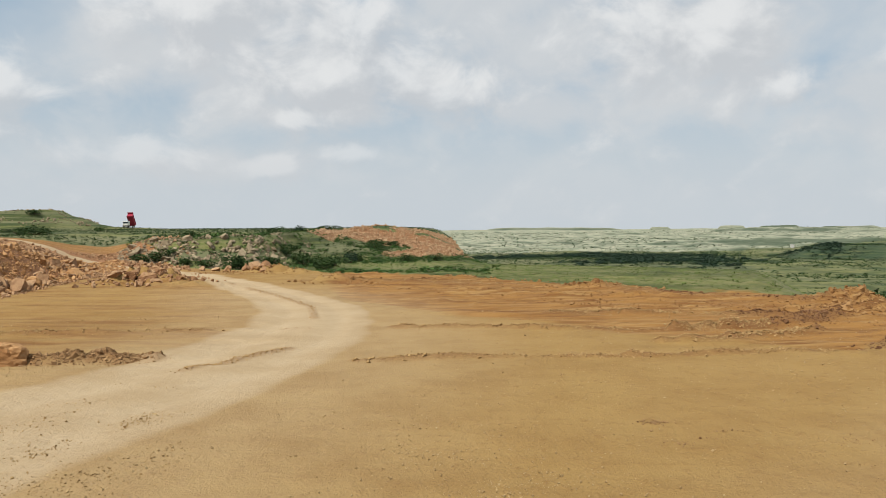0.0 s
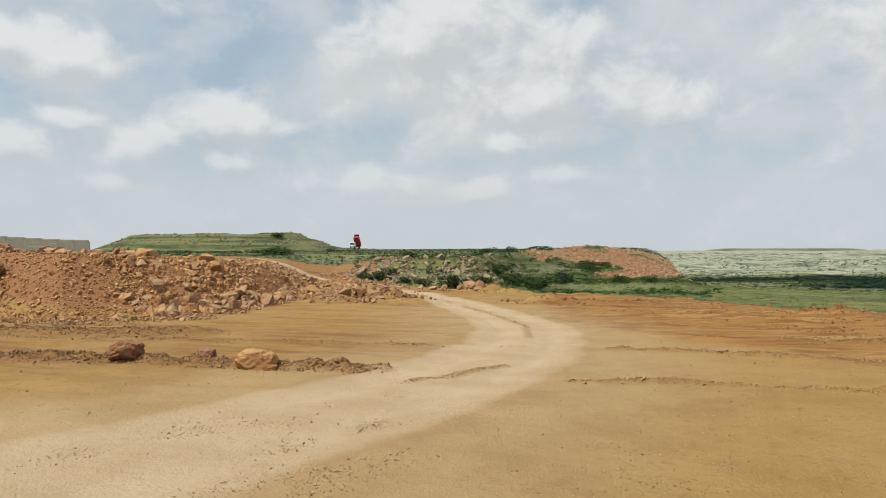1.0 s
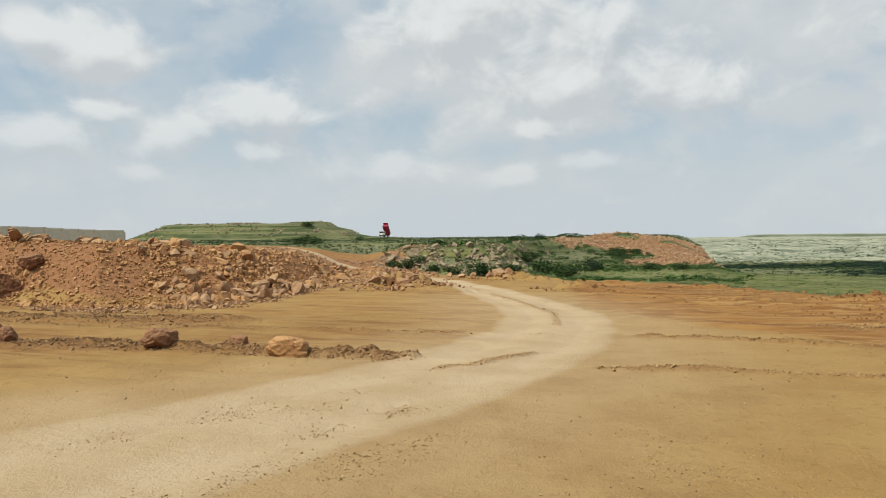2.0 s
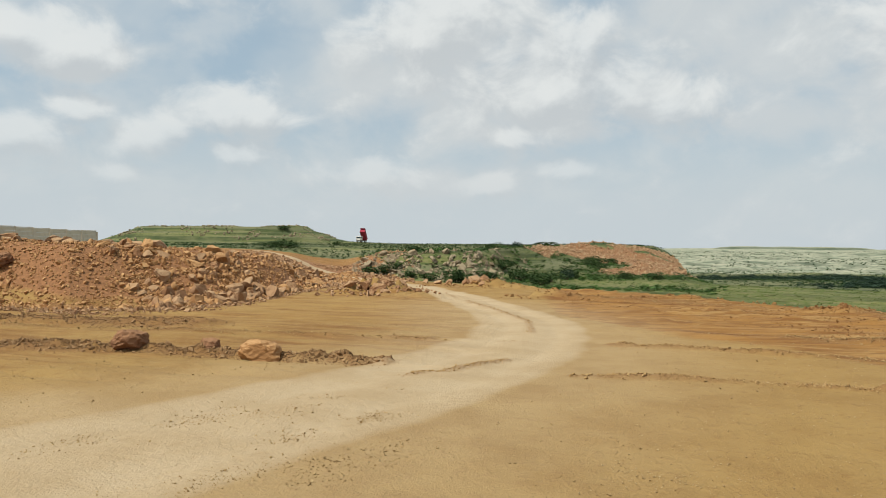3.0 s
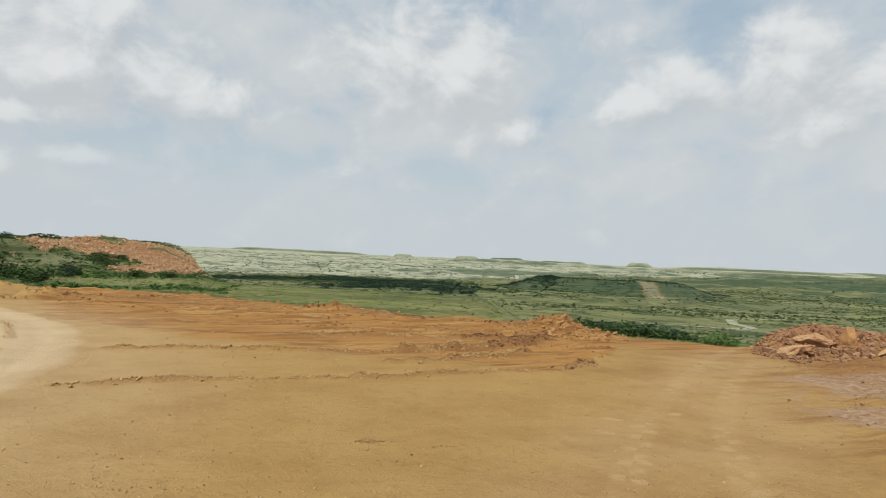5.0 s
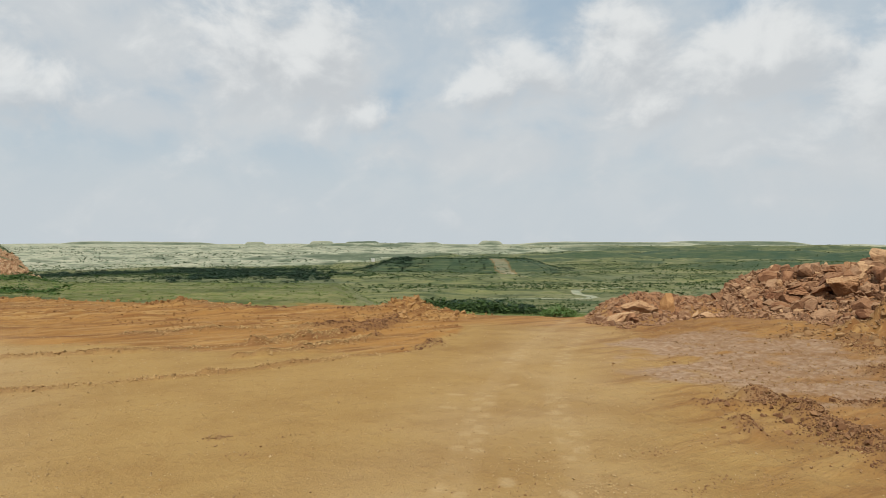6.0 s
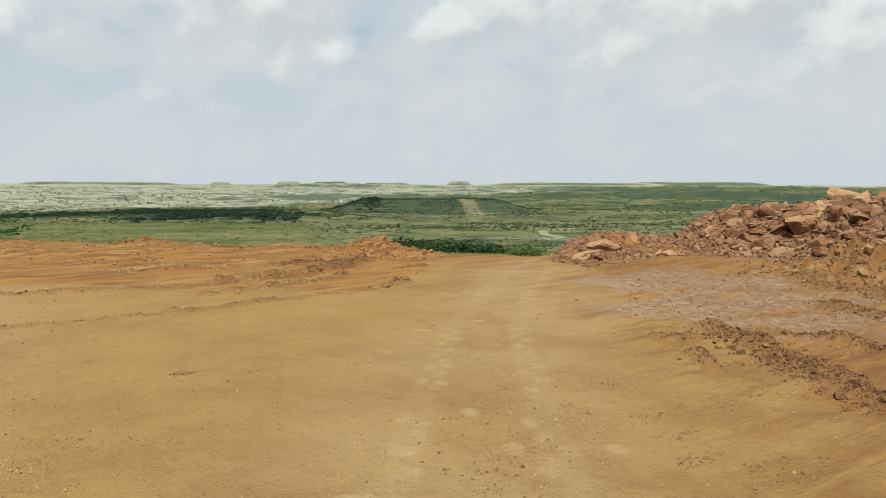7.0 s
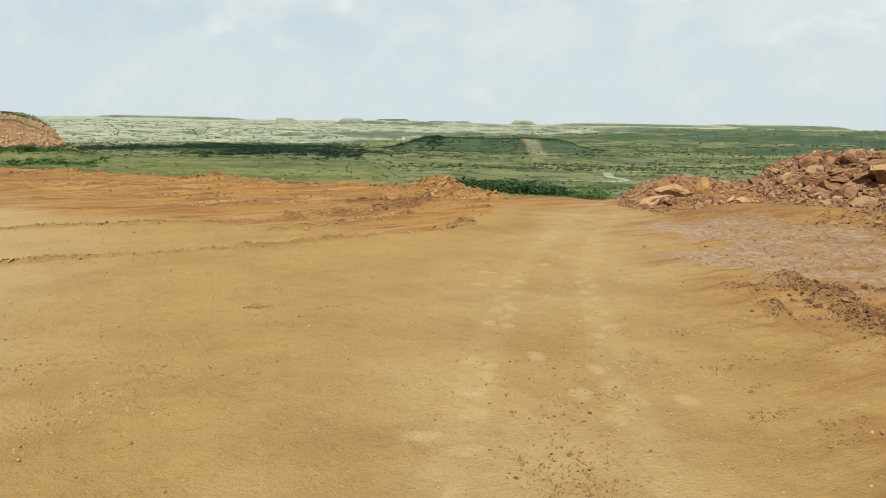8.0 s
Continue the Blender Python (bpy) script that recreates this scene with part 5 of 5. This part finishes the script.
# ---- plants ----
DULL, DEEP, FRESH = "dense dark green scrub bush on stony ground", "dark green thorn bush in the valley", "fresh light green bush at the pad's rim"
for az, r, w, h, mat, label in [
        (22.9, 61.5, 2.0, 1.0, LEAF, DULL), (21.9, 62.0, 2.2, 1.2, LEAF, DULL), (20.9, 62.5, 1.8, 0.9, LEAF, DULL), (19.8, 60.0, 1.6, 0.8, LEAF, DULL), (18.2, 57.5, 2.0, 0.9, LEAF, DULL), (13.6, 60.0, 2.2, 1.0, LEAF, DULL), (12.4, 64.0, 2.4, 1.2, LEAF, DULL), (16.4, 55.0, 2.3, 1.5, LEAF, DULL), (15.6, 55.0, 1.6, 1.0, LEAF, DULL), (11.2, 59.0, 2.5, 1.4, LEAF, DULL), (10.4, 57.0, 2.6, 1.1, LEAF, DULL),
        (9.5, 51.0, 2.4, 1.0, LEAF, DULL), (8.6, 55.0, 2.2, 1.1, LEAF, DULL), (7.4, 60.0, 2.0, 1.2, LEAF_DARK, DULL), (6.8, 62.0, 1.6, 0.9, LEAF, DULL), (5.3, 80.0, 2.8, 1.2, LEAF, DULL), (4.2, 82.0, 2.4, 1.0, LEAF, DULL), (5.7, 76.0, 2.2, 1.0, LEAF, DULL), (4.7, 74.0, 2.0, 0.8, LEAF, DULL),
        (8.9, 90.0, 3.2, 0.9, LEAF, DULL), (11.35, 150.0, 2.6, 1.3, LEAF_DARK, DULL), (29.6, 122.0, 5.6, 1.7, LEAF, DULL), (30.8, 126.0, 4.6, 1.2, LEAF, DULL), (29.7, 256.0, 5.0, 1.7, LEAF, DULL), (25.6, 150.0, 2.4, 1.1, LEAF, DULL),
        (41.0, 140.0, 3.0, 1.3, LEAF, DULL), (3.0, 62.0, 1.8, 0.9, LEAF, DULL), (0.6, 64.0, 1.6, 0.8, LEAF, DULL), (13.0, 72.0, 2.0, 0.9, LEAF, DULL), (19.6, 68.0, 1.8, 0.8, LEAF, DULL),
        (-31.4, 52.0, 3.4, 1.9, LEAF, DEEP), (-32.4, 58.0, 4.0, 2.2, LEAF_DARK, DEEP), (-33.5, 50.0, 3.0, 1.7, LEAF, DEEP), (-34.2, 60.0, 4.6, 2.4, LEAF_DARK, DEEP), (-35.2, 52.0, 3.6, 2.0, LEAF, DEEP), (-36.2, 58.0, 4.2, 2.2, LEAF_DARK, DEEP),
        (-37.2, 52.0, 3.2, 1.7, LEAF, DEEP), (-38.2, 62.0, 4.0, 1.9, LEAF_DARK, DEEP), (-39.4, 55.0, 2.6, 1.3, LEAF, DEEP), (-41.7, 25.6, 1.05, 0.55, LEAF_BRIGHT, FRESH), (-41.0, 27.0, 0.7, 0.4, LEAF_BRIGHT, FRESH), (-42.4, 26.6, 0.8, 0.45, LEAF_BRIGHT, FRESH)]:
    shrub(az, r, w, h * (0.72 if label == DEEP else 1.0), mat, label)

FAR_SCRUB = [leaf_clump(600 + i, 11, 0.13, 3) for i in range(6)]
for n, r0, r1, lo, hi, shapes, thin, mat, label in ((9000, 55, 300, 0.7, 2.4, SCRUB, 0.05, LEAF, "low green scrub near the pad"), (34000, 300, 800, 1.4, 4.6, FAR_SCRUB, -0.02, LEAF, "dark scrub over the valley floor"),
                                             (24000, 800, 2400, 2.5, 8.0, FAR_SCRUB, 0.02, LEAF_HAZED, "far dark scrub on the plain")):
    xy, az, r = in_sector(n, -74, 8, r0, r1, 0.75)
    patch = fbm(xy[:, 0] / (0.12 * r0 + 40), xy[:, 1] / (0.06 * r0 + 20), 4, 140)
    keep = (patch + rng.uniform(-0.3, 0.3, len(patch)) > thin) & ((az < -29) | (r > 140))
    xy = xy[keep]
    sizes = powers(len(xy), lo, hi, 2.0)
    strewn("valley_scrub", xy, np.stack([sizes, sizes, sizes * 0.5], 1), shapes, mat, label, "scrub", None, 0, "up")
xy = np.stack([rng.uniform(-100, 100, 5000), rng.uniform(-80, 30, 5000)], 1)
c, s_ = math.cos(radians(-33)), math.sin(radians(-33))
xy = np.stack([335 + xy[:, 0] * c - xy[:, 1] * s_, 512 + xy[:, 0] * s_ + xy[:, 1] * c], 1)
k = mound(xy[:, 0], xy[:, 1], 335, 512, 88, 66, -33)
keep = (k > 0.45) & (k < 1.1) & (along([spot_at(-35.5, 600), spot_at(-37.0, 538), spot_at(-37.4, 460)], xy[:, 0], xy[:, 1])[0] > 9) & (fbm(xy[:, 0] / 14, xy[:, 1] / 14, 3, 141) > -0.2)
sizes = powers(keep.sum(), 1.4, 4.0, 2.0)
strewn("hill_scrub", xy[keep], np.stack([sizes, sizes, sizes * 0.45], 1), FAR_SCRUB, LEAF_DARK, "dark scrub on the flanks of the flat hill", "scrub", None, 0, "up")
xy, az, r = in_sector(17000, -29, 4, 330, 760)
keep = wood_shade_zone(xy[:, 0], xy[:, 1]) > rng.uniform(0.3, 1.15, len(xy))
xy = xy[keep]
sizes = rng.uniform(3.0, 8.0, len(xy))
strewn("valley_thicket", xy, np.stack([sizes, sizes, sizes * 0.40], 1), THICKET, LEAF_DARK, "dark thicket of low trees in the valley", "thicket", None, 0, "up")
xy, az, r = in_sector(17000, -2, 46, 60, 300, 0.8)
keep = (zones(xy[:, 0], xy[:, 1])[0][:, 2] > 0.5) & (fbm(xy[:, 0] / 14, xy[:, 1] / 14, 3, 150) > -0.15)
xy = xy[keep]
sizes = powers(len(xy), 0.35, 1.3, 2.4)
strewn("upland_scrub", xy, np.stack([sizes, sizes, sizes * 0.55], 1), SCRUB, LEAF, "low scrub and herbs on the grassy upland", "scrub", None, 0, "up")
HERB = leaf_material("herb_leaf", (0.082, 0.150, 0.033), (0.030, 0.069, 0.015))
xy, az, r = in_sector(6000, -4, 24, 41, 92, 0.9)
keep = (fbm(xy[:, 0] / 6, xy[:, 1] / 6, 3, 160) > 0.02) & (zones(xy[:, 0], xy[:, 1])[0][:, 2] > 0.15)
xy = xy[keep]
sizes = powers(len(xy), 0.35, 1.3, 2.2)
strewn("green_herbs", xy, np.stack([sizes, sizes, sizes * 0.5], 1), SCRUB, HERB, "bright green herbs round the foot of the spur", "herbs", None, 0, "up")
xy, az, r = in_sector(30000, -46, 16, 26, 110, 0.75)
keep = zones(xy[:, 0], xy[:, 1])[0][:, 2] > rng.uniform(0.4, 0.8, len(xy))
xy = xy[keep]
sizes = powers(len(xy), 0.10, 0.32, 2.0)
strewn("grass_tufts", xy, np.stack([sizes * 1.5, sizes * 1.5, sizes * 0.4], 1), TUFTS, BLADE, "short green grass on the slope below the pad", "grass", None, 0, "up")

# ---- far white hut in the valley ----
white_wash = plain_material("white_wash", (0.6, 0.59, 0.55), 0.8)
x, y = spot_at(-26.0, 820)
hut = thing("white_hut", (x, y, ground_z(x, y)), "small whitewashed hut far out in the valley", "hut")
bm = bmesh.new()
box(bm, (3.0, 3.0, 4.5), (0, 0, 2.1), bevel=0.05)
part("wall", bm, white_wash, hut)
bm = bmesh.new()
box(bm, (3.5, 3.5, 0.3), (0, 0, 4.5), bevel=0.05)
part("roof", bm, white_wash, hut)
